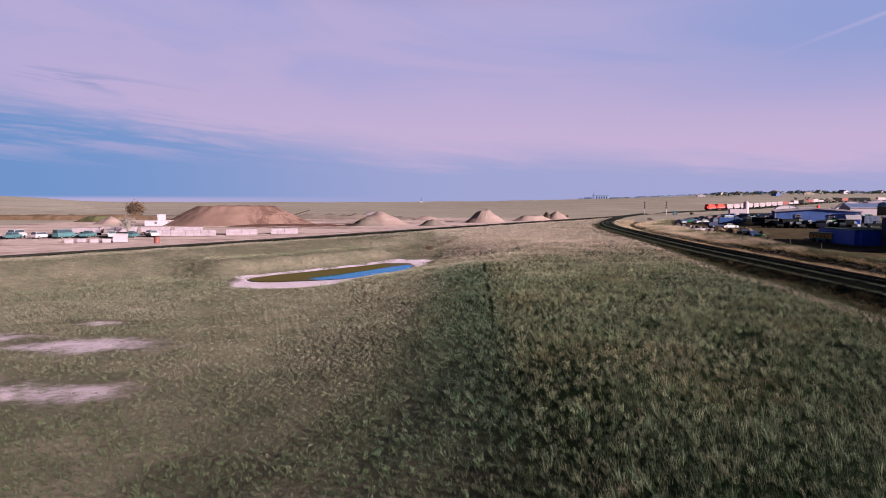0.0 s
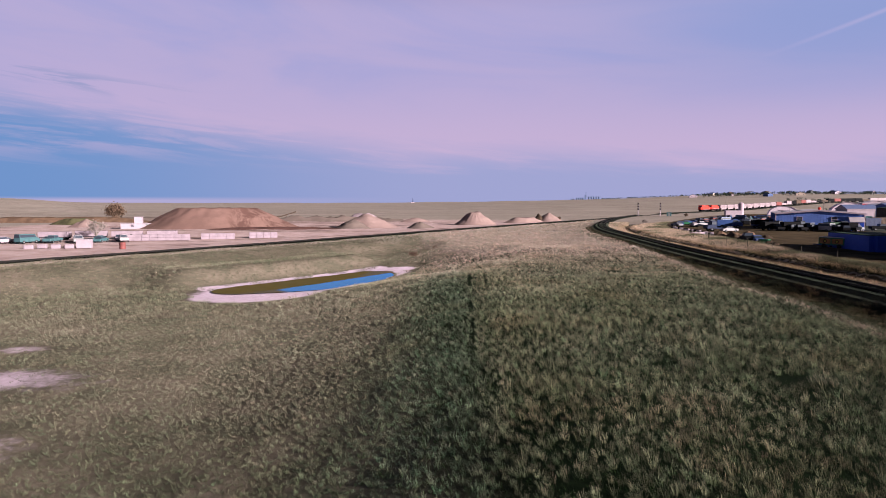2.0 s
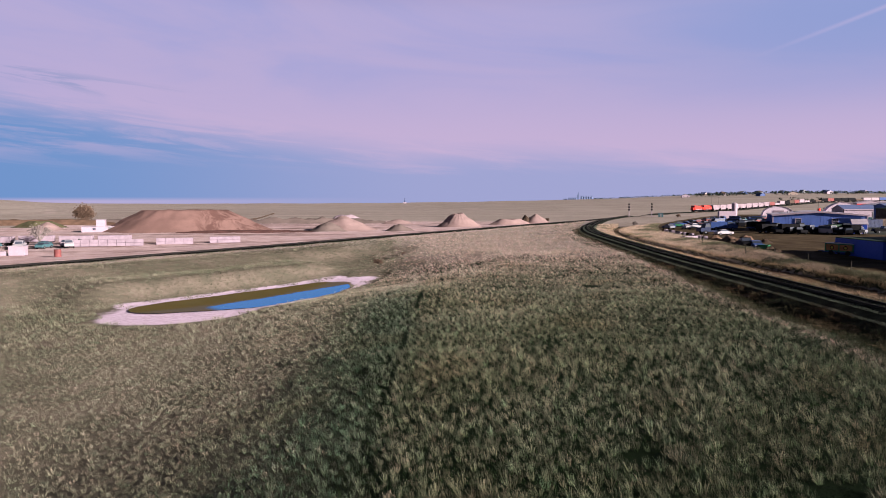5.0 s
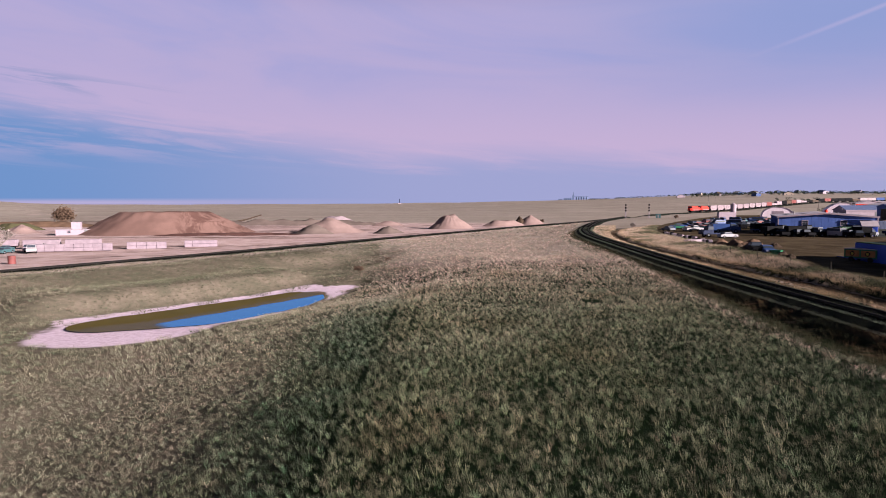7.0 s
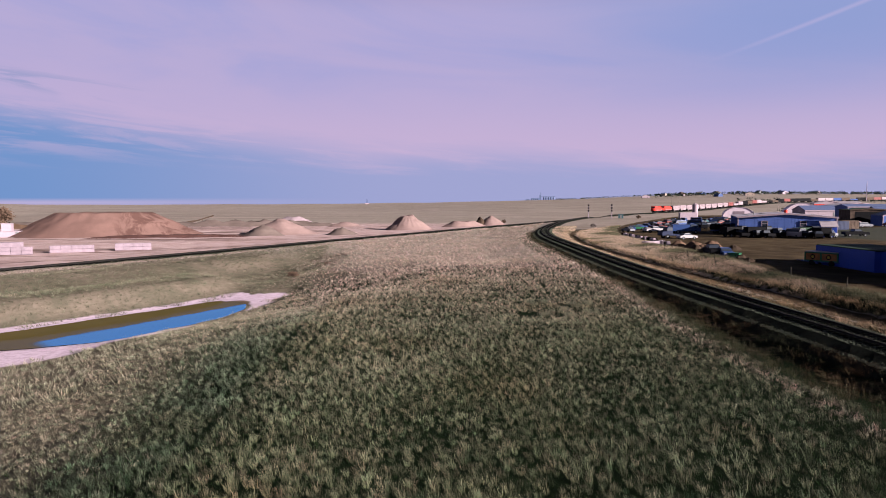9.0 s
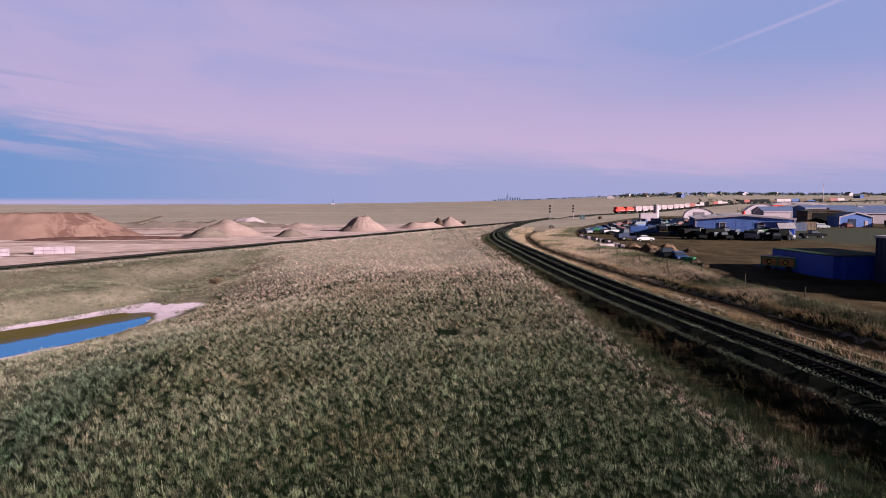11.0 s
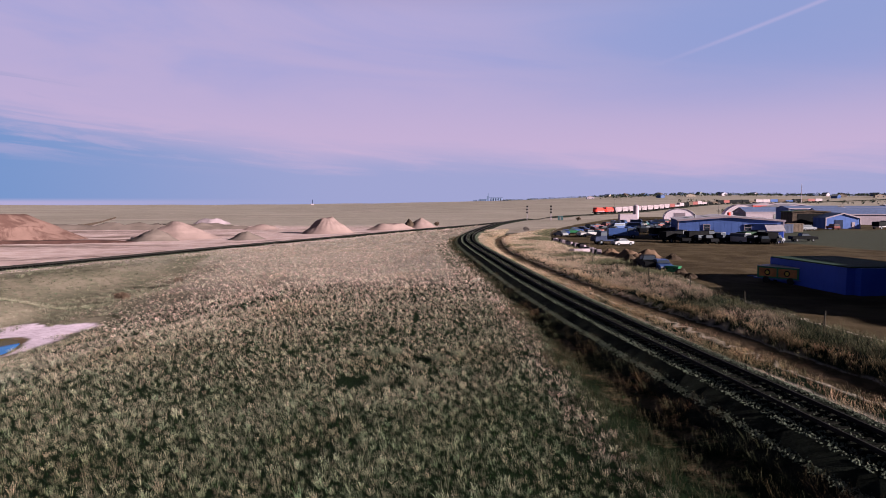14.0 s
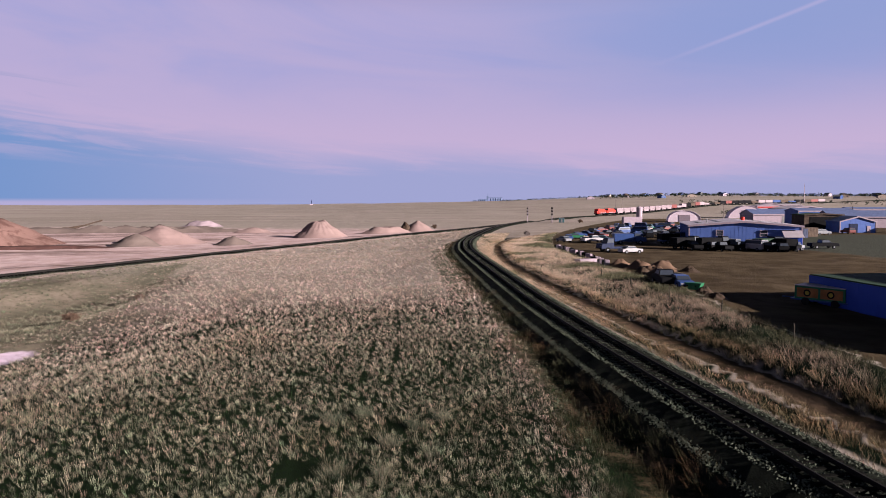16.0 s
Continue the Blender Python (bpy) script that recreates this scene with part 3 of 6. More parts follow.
def sweep(line, profile, heights):
    """A closed profile (offset to the right, height) carried along a line."""
    right = sides(line)
    n, k = len(line), len(profile)
    p = np.array(profile)
    v = np.zeros((n, k, 3))
    v[:, :, :2] = line[:, None, :2] + right[:, None, :] * p[None, :, :1]
    v[:, :, 2] = heights[:, None] + p[None, :, 1]
    i = np.arange(n * k).reshape(n, k)
    j = np.roll(i, -1, axis=1)
    faces = np.stack([i[:-1], j[:-1], j[1:], i[1:]], -1).reshape(-1, 4)
    return v.reshape(-1, 3), faces

# ---- railway ----
def track_height(line):
    z = lie(line[:, 0] + 3.0, line[:, 1])
    return np.convolve(np.pad(z, 12, mode="edge"), np.ones(25) / 25, mode="valid")


# the ballast across the main line: a lower step on the ditch side, a plain shoulder on the road side
BED = [(-4.3, -1.1), (-3.3, -0.44), (-2.85, -0.36), (-1.95, -0.03), (-0.6, 0.075), (0.6, 0.075), (1.75, 0.04), (2.15, -0.1), (3.5, -1.1)]


def build_railway(name, label, points, near_from, near_to, lift, step=1.0):
    line = glide(points, step)
    base = track_height(line) if name == "railway_track" else -0.62 + 0.7 * ease(line[:, 1], 280, 360)
    bed_top = base + lift
    root = thing(name, label, "railway track", kind="structure")
    half = 2.05 if name == "railway_track" else 0.55
    drop = lift + 0.9
    profile = BED if name == "railway_track" else [(-half - drop * 1.5, -drop), (-half - 0.5, -0.12), (-half, 0.04), (-0.6, 0.075), (0.6, 0.075), (half, 0.04), (half + 0.5, -0.12), (half + drop * 1.3, -drop)]
    v, f = sweep(line, profile, bed_top)
    v[:, :2] += np.random.default_rng(4).normal(0, 0.06, (len(v), 2))
    v[:, 2] += np.random.default_rng(5).normal(0, 0.03, len(v))
    bed = new("ballast_bed", raw_mesh("ballast_bed", v, f, M_BALLAST, smooth=True))
    bed.parent = root
    for side in (-0.7525, 0.7525):
        prof = [(side - 0.07, 0.13), (side + 0.07, 0.13), (side + 0.07, 0.15), (side + 0.012, 0.17), (side + 0.012, 0.26), (side + 0.036, 0.27), (side + 0.036, 0.30),
                (side - 0.036, 0.30), (side - 0.036, 0.27), (side - 0.012, 0.26), (side - 0.012, 0.17), (side - 0.07, 0.15)]
        v, f = sweep(line, prof, bed_top)
        rail = new("rail", raw_mesh("rail", v, f[:, ::-1], M_RAIL))
        rail.parent = root
    ties = glide(points, 0.6)
    ties = ties[(ties[:, 1] > -10) & (ties[:, 1] < 420)]
    dirs = np.gradient(ties, axis=0)
    tz = np.interp(ties[:, 1], line[:, 1], bed_top)
    near = (ties[:, 1] > near_from) & (ties[:, 1] < near_to)
    sleeper = bpy.data.meshes.new("sleeper")
    bm = box(-1.3, 1.3, -0.115, 0.115, -0.06, 0.13, 0.012)
    bm.to_mesh(sleeper)
    bm.free()
    sleeper.materials.append(M_SLEEPER)
    rng = random.Random(3)
    far = bmesh.new()
    for (x, y), d, z, n in zip(ties, dirs, tz, near):
        m = pose(x + rng.uniform(-0.04, 0.04), y, z + rng.uniform(-0.015, 0.01), 0, 0, math.degrees(math.atan2(d[1], d[0])) - 90 + rng.uniform(-1, 1))
        if n:
            ob = new("sleeper", sleeper)
            ob.parent, ob.matrix_basis = root, m
        else:
            at_ = len(far.verts)
            box(-1.3, 1.3, -0.115, 0.115, -0.06, 0.13, bm=far)
            far.verts.ensure_lookup_table()
            for vert in far.verts[at_:]:
                vert.co = m @ vert.co
    tagged(part("far_sleepers", far, M_SLEEPER, root), kind="stuff")
    return root, line, bed_top


main_track, main_line, main_top = build_railway("railway_track", "single railway track on dark stone ballast curving across the prairie", TRACK, 56, 205, 0.38)
spur_track, spur_fine, spur_top = build_railway("railway_spur", "low weedy railway spur along the edge of the gravel yard", SPUR, 999, 1000, 0.04)


def ballast_stones(line, tops):
    """Loose stones on the shoulders of the nearer stretch."""
    rng = np.random.default_rng(8)
    n = 60000
    keep = np.where((line[:, 1] > 45) & (line[:, 1] < 250))[0]
    j = rng.choice(keep, n)
    right = sides(line)[j]
    pick = rng.random(n)
    off = np.where(pick < 0.28, rng.normal(-3.02, 0.13, n), np.where(pick < 0.58, rng.uniform(-1.95, -0.95, n), np.where(pick < 0.84, rng.normal(1.85, 0.2, n), rng.uniform(-0.95, 0.95, n))))
    along = rng.uniform(-0.6, 0.6, n)
    c = np.zeros((n, 3))
    c[:, 0] = line[j, 0] + right[:, 0] * off - right[:, 1] * along
    c[:, 1] = line[j, 1] + right[:, 1] * off + right[:, 0] * along
    c[:, 2] = tops[j] + 0.02 + np.interp(off, [q[0] for q in BED], [q[1] for q in BED])
    octa = np.array([(1, 0, 0), (-0.5, 0.87, 0.1), (-0.5, -0.87, -0.1), (0.1, 0, 1)], float)
    size = rng.uniform(0.03, 0.075, (n, 1, 1))
    turn = rng.uniform(0, 6.28, n)
    cs, sn = np.cos(turn)[:, None], np.sin(turn)[:, None]
    o = np.repeat(octa[None], n, 0) + rng.normal(0, 0.2, (n, 4, 3))
    o = np.stack([o[..., 0] * cs - o[..., 1] * sn, o[..., 0] * sn + o[..., 1] * cs, o[..., 2]], -1)
    v = (c[:, None] + o * size).reshape(-1, 3)
    f = (np.arange(n)[:, None, None] * 4 + np.array([(0, 1, 3), (1, 2, 3), (2, 0, 3)])[None]).reshape(-1, 3)
    ob = tagged(new("ballast_stones", raw_mesh("ballast_stones", v, f, M_STONE)), "loose grey ballast stones", kind="stuff")
    ob.parent = main_track


ballast_stones(main_line, main_top)

# ---- pond ----
def build_pond():
    bm = bmesh.new()
    c = bm.verts.new((-15.9, 112.0, WATER_Z))
    ring = []
    for i in range(96):
        a = 2 * math.pi * i / 96
        lo, hi = 0.0, 40.0
        for _ in range(24):
            r = (lo + hi) / 2
            x, y = -15.9 + r * math.cos(a), 112.0 + r * math.sin(a)
            if float(water_reach(np.array(x), np.array(y))) < 1.12:
                lo = r
            else:
                hi = r
        ring.append(bm.verts.new((-15.9 + lo * math.cos(a), 112.0 + lo * math.sin(a), WATER_Z)))
    for i in range(96):
        bm.faces.new((c, ring[i], ring[(i + 1) % 96]))
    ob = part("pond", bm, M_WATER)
    tagged(ob, "shallow still pond with a pale salty shore", "pond", kind="structure")


build_pond()

# ---- grass ----
def blades(name, label, x, y, blades_each, height, spread_, width, tint, seed, lean=0.35, foot=0.2, vary=0.75):
    """Tufts of dry grass, each a bunch of pointed blades, joined into one mesh."""
    rng = np.random.default_rng(seed)
    n, k = len(x), blades_each
    z = land(x, y)
    h = (height * rng.uniform(0.6, 1.3, n))[:, None] * rng.uniform(0.55, 1.1, (n, k))
    a = rng.uniform(0, 2 * np.pi, (n, k))
    r = spread_ * np.sqrt(rng.random((n, k)))
    bx, by = x[:, None] + r * np.cos(a), y[:, None] + r * np.sin(a)
    out = a + rng.normal(0, 0.6, (n, k))
    reach = h * (lean * rng.uniform(0.2, 1.3, (n, k)))
    tx, ty = bx + reach * np.cos(out) - 0.22 * h, by + reach * np.sin(out) + 0.05 * h
    face = rng.uniform(0, np.pi, (n, k))
    wv = width * rng.uniform(0.6, 1.4, (n, k)) / 2
    v = np.zeros((n, k, 3, 3))
    v[:, :, 0] = np.stack([bx - wv * np.cos(face), by - wv * np.sin(face), z[:, None] - 0.05 + 0 * bx], -1)
    v[:, :, 1] = np.stack([bx + wv * np.cos(face), by + wv * np.sin(face), z[:, None] - 0.05 + 0 * bx], -1)
    v[:, :, 2] = np.stack([tx, ty, z[:, None] + h], -1)
    tint = tint * (1 - 0.6 * vary + 1.15 * vary * rng.random((n, 1)) ** 1.8) * (1 + rng.normal(-0.02, 0.11, (n, 1)) * vary * np.array([[1.0, 0.0, 0.4]]))
    # foot end darkened in vertex colour, imitating shade low among the blades
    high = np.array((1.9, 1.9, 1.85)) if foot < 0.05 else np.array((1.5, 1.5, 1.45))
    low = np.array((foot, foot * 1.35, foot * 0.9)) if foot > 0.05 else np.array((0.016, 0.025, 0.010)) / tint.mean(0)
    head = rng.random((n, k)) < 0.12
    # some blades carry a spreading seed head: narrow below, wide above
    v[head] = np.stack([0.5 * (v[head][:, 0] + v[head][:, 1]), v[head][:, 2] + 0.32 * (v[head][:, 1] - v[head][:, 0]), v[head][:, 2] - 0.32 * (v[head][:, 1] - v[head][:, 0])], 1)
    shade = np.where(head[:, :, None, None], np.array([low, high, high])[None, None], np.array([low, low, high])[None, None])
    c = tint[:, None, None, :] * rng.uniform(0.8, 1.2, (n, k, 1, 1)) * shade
    v, c = v.reshape(-1, 3), c.reshape(-1, 3)
    f = np.arange(n * k * 3).reshape(-1, 3)
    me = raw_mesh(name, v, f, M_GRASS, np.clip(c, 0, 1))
    return tagged(new(name, me), label, "grass", kind="stuff")


def wave(x, y, s, seed):
    """Smooth pseudo-random field between 0 and 1."""
    rng = np.random.default_rng(seed)
    out = np.zeros_like(x)
    for i in range(6):
        a, q, ph = rng.uniform(0, 6.28), s * rng.uniform(0.5, 1.8), rng.uniform(0, 6.28)
        out += np.sin((x * np.cos(a) + y * np.sin(a)) * q + ph)
    return np.clip(0.5 + out / 7.0, 0, 1)


def near_field(x, y):
    """Ground on both sides of the flight line, widening ahead of it."""
    return (y > 8) & (np.abs(x - 0.36 * np.clip(y - 8, 0, 66) * 0.6) < 14 + 0.85 * (y - 4))


TAN, PALE, SAGE_C = np.array([0.151, 0.142, 0.093]), np.array([0.219, 0.203, 0.148]), np.array([0.046, 0.060, 0.043])
DARK_C, RUST, PINK = np.array([0.026, 0.028, 0.018]), np.array([0.15, 0.085, 0.048]), np.array([0.262, 0.190, 0.176])


RUTS = [glide(q, 0.5) for q in ([(3.2, 36), (4.3, 60), (4.9, 74.5), (5.6, 88), (6.0, 100), (6.1, 131)], [(7.0, 80), (7.8, 96), (8.0, 106), (8.1, 126)],
                                [(26.8, 103), (28.1, 114.3), (28.8, 124), (29.8, 137), (33, 149), (36, 165)], [(28.4, 103), (29.9, 114.3), (30.7, 124), (31.6, 137), (34.6, 148), (37.6, 164)])]
GRASS_GAPS = [(24.4, 91.6, 0.75), (26.6, 91.0, 0.45), (24.6, 97.6, 0.4), (26.3, 98.4, 0.4), (28.4, 96.2, 0.45), (29.0, 93.0, 0.4), (30.0, 97.2, 0.35), (27.2, 94.6, 0.4), (14.5, 44.0, 0.6), (19.5, 40.5, 0.7), (23.0, 37.5, 0.6)]


def off_ruts(x, y):
    """False in wheel ruts and in the grassless gaps beside the large clumps."""
    keep = np.ones(len(x), bool)
    for q in RUTS:
        keep &= np.abs(beside(x, y, q)) > 0.04 + 0.22 * wave(x, y, 0.9, 3)
    for hx, hy, r in GRASS_GAPS:
        keep &= np.hypot((x - hx) / 1.7, y - hy) > r * (0.9 + 0.6 * wave(x, y, 2.0, 4))
    return keep


def lattice(x0, x1, y0, y1, step, rng):
    """Points about a step apart, shaken out of line."""
    x, y = np.meshgrid(np.arange(x0, x1, step), np.arange(y0, y1, step))
    x, y = x.ravel(), y.ravel()
    return x + rng.uniform(-0.48, 0.48, len(x)) * step, y + rng.uniform(-0.48, 0.48, len(x)) * step


def growing(x, y, rng):
    """Keeps the points on which the field grows, with their place across it."""
    keep = near_field(x, y)
    x, y = x[keep], y[keep]
    dt, ds, pr, wr = beside(x, y, track_line), beside(x, y, spur_line), pond_reach(x, y), water_reach(x, y)
    flat = np.min([np.hypot((x - fx) / fa, (y - fy) / fb) for fx, fy, fa, fb, _ in FLATS], axis=0)
    keep = (ds > 2.6) & (dt < -3.0) & salt_free(x, y) & (rng.random(len(x)) < 0.12 + ease(flat, 0.35, 1.35)) & off_ruts(x, y)
    x, y = x[keep], y[keep]
    return x, y, beside(x, y, ditch_line), shelf_at(x, y)


def salt_free(x, y):
    far_side = (pond_uv(x, y)[1] < -3) & (water_reach(x, y) > 1.62)
    far_side |= (pond_uv(x, y)[1] > 3) & (pond_uv(x, y)[0] > 1 + 3 * wave(x, y, 0.7, 43)) & (water_reach(x, y) > 1.16)
    return ((shore_gap(x, y) > -1.7 + 4.2 * wave(x, y, 1.0, 41)) | far_side)


def field_tint(x, y, dd):
    mixv = wave(x, y, 0.35, 9)[:, None]
    tint = TAN * (1 - mixv) + PALE * mixv
    # last term darkens near right-hand grass, standing in for lens vignetting
    sage = np.clip(ease(x - 0.07 * (y - 40), -7.5, -0.5) * (1 - ease(x - 0.03 * (y - 60), 3.0, 6.0)) * (1 - ease(y, 85, 135)) * 0.8 + (1 - ease(y, 20, 50)) * 0.2 + 0.35 * wave(x, y, 0.22, 14) ** 2 + 0.3 * ease(x, 12, 27) * (1 - ease(y, 75, 110)), 0, 0.92)[:, None]
    tint = tint * (1 - sage) + SAGE_C * 1.9 * sage
    # pinker with distance as haze put into colour; also pink towards the left slope
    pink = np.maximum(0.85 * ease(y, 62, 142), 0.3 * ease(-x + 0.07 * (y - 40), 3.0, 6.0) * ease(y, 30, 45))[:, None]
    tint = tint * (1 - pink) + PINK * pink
    # ditch grass tint cut dark in place of the embankment's shade
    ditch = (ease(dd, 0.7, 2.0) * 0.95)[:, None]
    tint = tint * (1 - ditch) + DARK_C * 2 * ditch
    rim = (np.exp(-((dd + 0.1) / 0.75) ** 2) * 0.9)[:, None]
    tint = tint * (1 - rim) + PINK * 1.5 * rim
    rust = (wave(x, y, 0.5, 31) > 0.8)[:, None] * 0.2
    return tint * (1 - rust) + RUST * rust


def field_grass():
    rng = np.random.default_rng(21)
    # low green growth, its tint also darkened like the shaded gaps
    x, y, dd, shelf = growing(*lattice(-24, 40, 9, 130, 0.42, rng), rng)
    high = rng.random(len(x)) < ease(shelf, 0.2, 0.85)
    x, y = x[high], y[high]
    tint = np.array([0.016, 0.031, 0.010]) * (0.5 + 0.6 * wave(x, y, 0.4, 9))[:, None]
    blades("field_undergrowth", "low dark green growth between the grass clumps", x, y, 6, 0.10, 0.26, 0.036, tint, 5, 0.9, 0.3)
    # pale tufts standing over it, the nearer ones finer
    for y0, y1, step, k, h, sp, wd, seed, name, label in ((9, 62, 0.28, 32, 0.33, 0.08, 0.0072, 4, "field_grass", "shin-high clumps of dry tan prairie grass"),
                                                          (62, 90, 0.26, 27, 0.26, 0.075, 0.0072, 17, "field_grass", "shin-high clumps of dry tan prairie grass in the middle of the field"),
                                                          (90, 120, 0.28, 18, 0.24, 0.075, 0.0115, 18, "field_grass", "ankle-high dry pinkish prairie grass past the middle of the field"),
                                                          (120, 150, 0.37, 18, 0.28, 0.09, 0.017, 15, "field_grass", "clumps of dry pinkish prairie grass farther along the field"),
                                                          (150, 215, 0.60, 16, 0.29, 0.15, 0.030, 16, "distant_field_grass", "distant dry pinkish prairie grass"),
                                                          (215, 330, 1.25, 13, 0.40, 0.34, 0.065, 6, "distant_field_grass", "dry prairie grass at the far end of the field")):
        x, y, dd, shelf = growing(*lattice(-26 if y0 < 150 else -60, 44 if y0 < 150 else 90, y0, y1, step, rng), rng)
        keep = (dd < 0.9 + 1.3 * wave(x, y, 0.8, 33)) & (rng.random(len(x)) < ease(shelf, 0.08, 0.4)) & (rng.random(len(x)) < 0.58 + 0.42 * wave(x, y, 0.5, 5))
        x, y, dd, shelf = x[keep], y[keep], dd[keep], shelf[keep]
        grown = 0.4 + 0.6 * ease(shelf, 0.35, 0.95)
        # bunch tint follows height: lit tops and dark gaps put into colour
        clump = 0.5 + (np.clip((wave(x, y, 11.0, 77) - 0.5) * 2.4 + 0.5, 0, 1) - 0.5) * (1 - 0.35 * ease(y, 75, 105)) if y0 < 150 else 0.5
        grown = grown * (0.6 + 0.75 * clump)
        # tint brightens with distance, imitating less shade seen between far tufts
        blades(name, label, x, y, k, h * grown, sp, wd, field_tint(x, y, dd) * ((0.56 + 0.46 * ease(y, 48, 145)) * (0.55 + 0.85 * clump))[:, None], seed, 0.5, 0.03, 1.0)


def meadow_grass():
    """Short even grass in the hollow by the pond, out to the spur."""
    rng = np.random.default_rng(27)
    for y0, y1, step, k, wd, seed in ((9, 78, 0.36, 20, 0.012, 3), (78, 150, 0.62, 15, 0.032, 14), (150, 230, 0.95, 15, 0.045, 19)):
        x, y, dd, shelf = growing(*lattice(-118, 12, y0, y1, step, rng), rng)
        keep = rng.random(len(x)) < 1 - ease(shelf, 0.25, 0.9)
        x, y = x[keep], y[keep]
        m = (0.55 * wave(x, y, 0.12, 51) + 0.45 * wave(x, y, 0.5, 52))[:, None]
        tint = np.array([0.100, 0.094, 0.068]) * (1 - m) + np.array([0.200, 0.158, 0.134]) * m
        green = (0.8 * (1 - ease(y, 26, 56)))[:, None]
        tint = (tint * (1 - green) + np.array([0.06, 0.076, 0.042]) * green) * (1 + 0.25 * ease(y, 38, 60) * (1 - ease(y, 95, 130)))[:, None]
        rosy = (0.6 * ease(x, -24, -13) * ease(y, 44, 60) * (1 - ease(y, 95, 120)))[:, None]
        tint = tint * (1 - rosy) + np.array([0.235, 0.188, 0.160]) * rosy
        pale = (ease(beside(x, y, spur_line), 24, 6) * 0.6 * (1 - 0.5 * ease(y, 150, 170)))[:, None]
        tint = tint * (1 - pale) + np.array([0.17, 0.128, 0.112]) * pale
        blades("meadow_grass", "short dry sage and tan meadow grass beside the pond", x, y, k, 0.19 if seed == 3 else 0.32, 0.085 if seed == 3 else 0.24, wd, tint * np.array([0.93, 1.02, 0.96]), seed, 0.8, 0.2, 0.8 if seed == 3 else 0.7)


def bank_grass():
    """Tall pale grass between the dirt road and the yard, and along the road."""
    rng = np.random.default_rng(23)
    n = 120000
    x, y = rng.uniform(42, 95, n), rng.uniform(30, 270, n)
    dt, de, dr = beside(x, y, track_line), beside(x, y, edge_line), beside(x, y, road_line)
    strip = (dt > 2.3) & (dt < 9) & (np.abs(dr) > 1.2) & (rng.random(n) < 0.9)
    bank = (dr > 1.5) & (de < 0.4)
    keep = (strip | bank) & (rng.random(n) < 0.35 + 1.1 * wave(x, y, 0.45, 61))
    x, y, dr, de = x[keep], y[keep], dr[keep], de[keep]
    mixv = wave(x, y, 0.5, 12)[:, None]
    tint = TAN * (1 - mixv) + PALE * mixv
    tint = tint * 0.2 + PINK * np.array([0.85, 0.82, 0.74])
    weeds = (ease(wave(x, y, 0.3, 62) + 0.5 * ease(de, -5, 0) + 0.28 * (1 - ease(y, 92, 122)), 0.6, 0.85) * 0.85)[:, None]
    tint = tint * (1 - weeds) + np.array([0.05, 0.055, 0.03]) * weeds
    verge = (np.exp(-((np.abs(dr) - 2.1) / (0.9 - 0.3 * np.sign(dr))) ** 2) * 0.75 * (1 - 0.5 * ease(y, 120, 150)))[:, None]
    tint = tint * (1 - verge) + np.array([0.25, 0.16, 0.10]) * verge
    tint = tint * (0.9 + 0.45 * ease(y, 112, 150))[:, None]
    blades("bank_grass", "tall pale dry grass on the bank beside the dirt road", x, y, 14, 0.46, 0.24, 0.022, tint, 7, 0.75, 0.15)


def ditch_weeds():
    rng = np.random.default_rng(24)
    n = 15000
    x, y = rng.uniform(26, 56, n), rng.uniform(25, 235, n)
    dt, dd = beside(x, y, track_line), beside(x, y, ditch_line)
    keep = (dt < -2.9) & (dd > 0.3)
    x, y = x[keep], y[keep]
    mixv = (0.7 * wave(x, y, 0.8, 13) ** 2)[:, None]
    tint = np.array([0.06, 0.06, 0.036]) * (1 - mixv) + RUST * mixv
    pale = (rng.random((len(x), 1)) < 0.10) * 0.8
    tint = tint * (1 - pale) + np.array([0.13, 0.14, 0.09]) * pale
    # tint lowered again to imitate shade lying in the ditch
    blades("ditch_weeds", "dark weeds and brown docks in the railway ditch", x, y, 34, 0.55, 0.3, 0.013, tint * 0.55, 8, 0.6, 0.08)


def hummocks():
    """The few larger dark-sided clumps on the field."""
    rng = np.random.default_rng(25)
    c = np.array([(hx + 1.15 * r + 0.15, hy - 0.55 * r) for hx, hy, r in GRASS_GAPS])
    j = rng.integers(0, len(c), 150)
    x, y = c[j, 0] + rng.normal(0, 0.22, 150), c[j, 1] + rng.normal(0, 0.3, 150)
    tint = np.where(rng.random((150, 1)) < 0.6, PALE[None] * 0.8, SAGE_C[None])
    blades("grass_hummocks", "larger clumps of pale bunch grass on the field", x, y, 44, 0.42, 0.26, 0.013, tint * 0.8, 9, 0.8, 0.1)


field_grass()
meadow_grass()
bank_grass()
ditch_weeds()
hummocks()

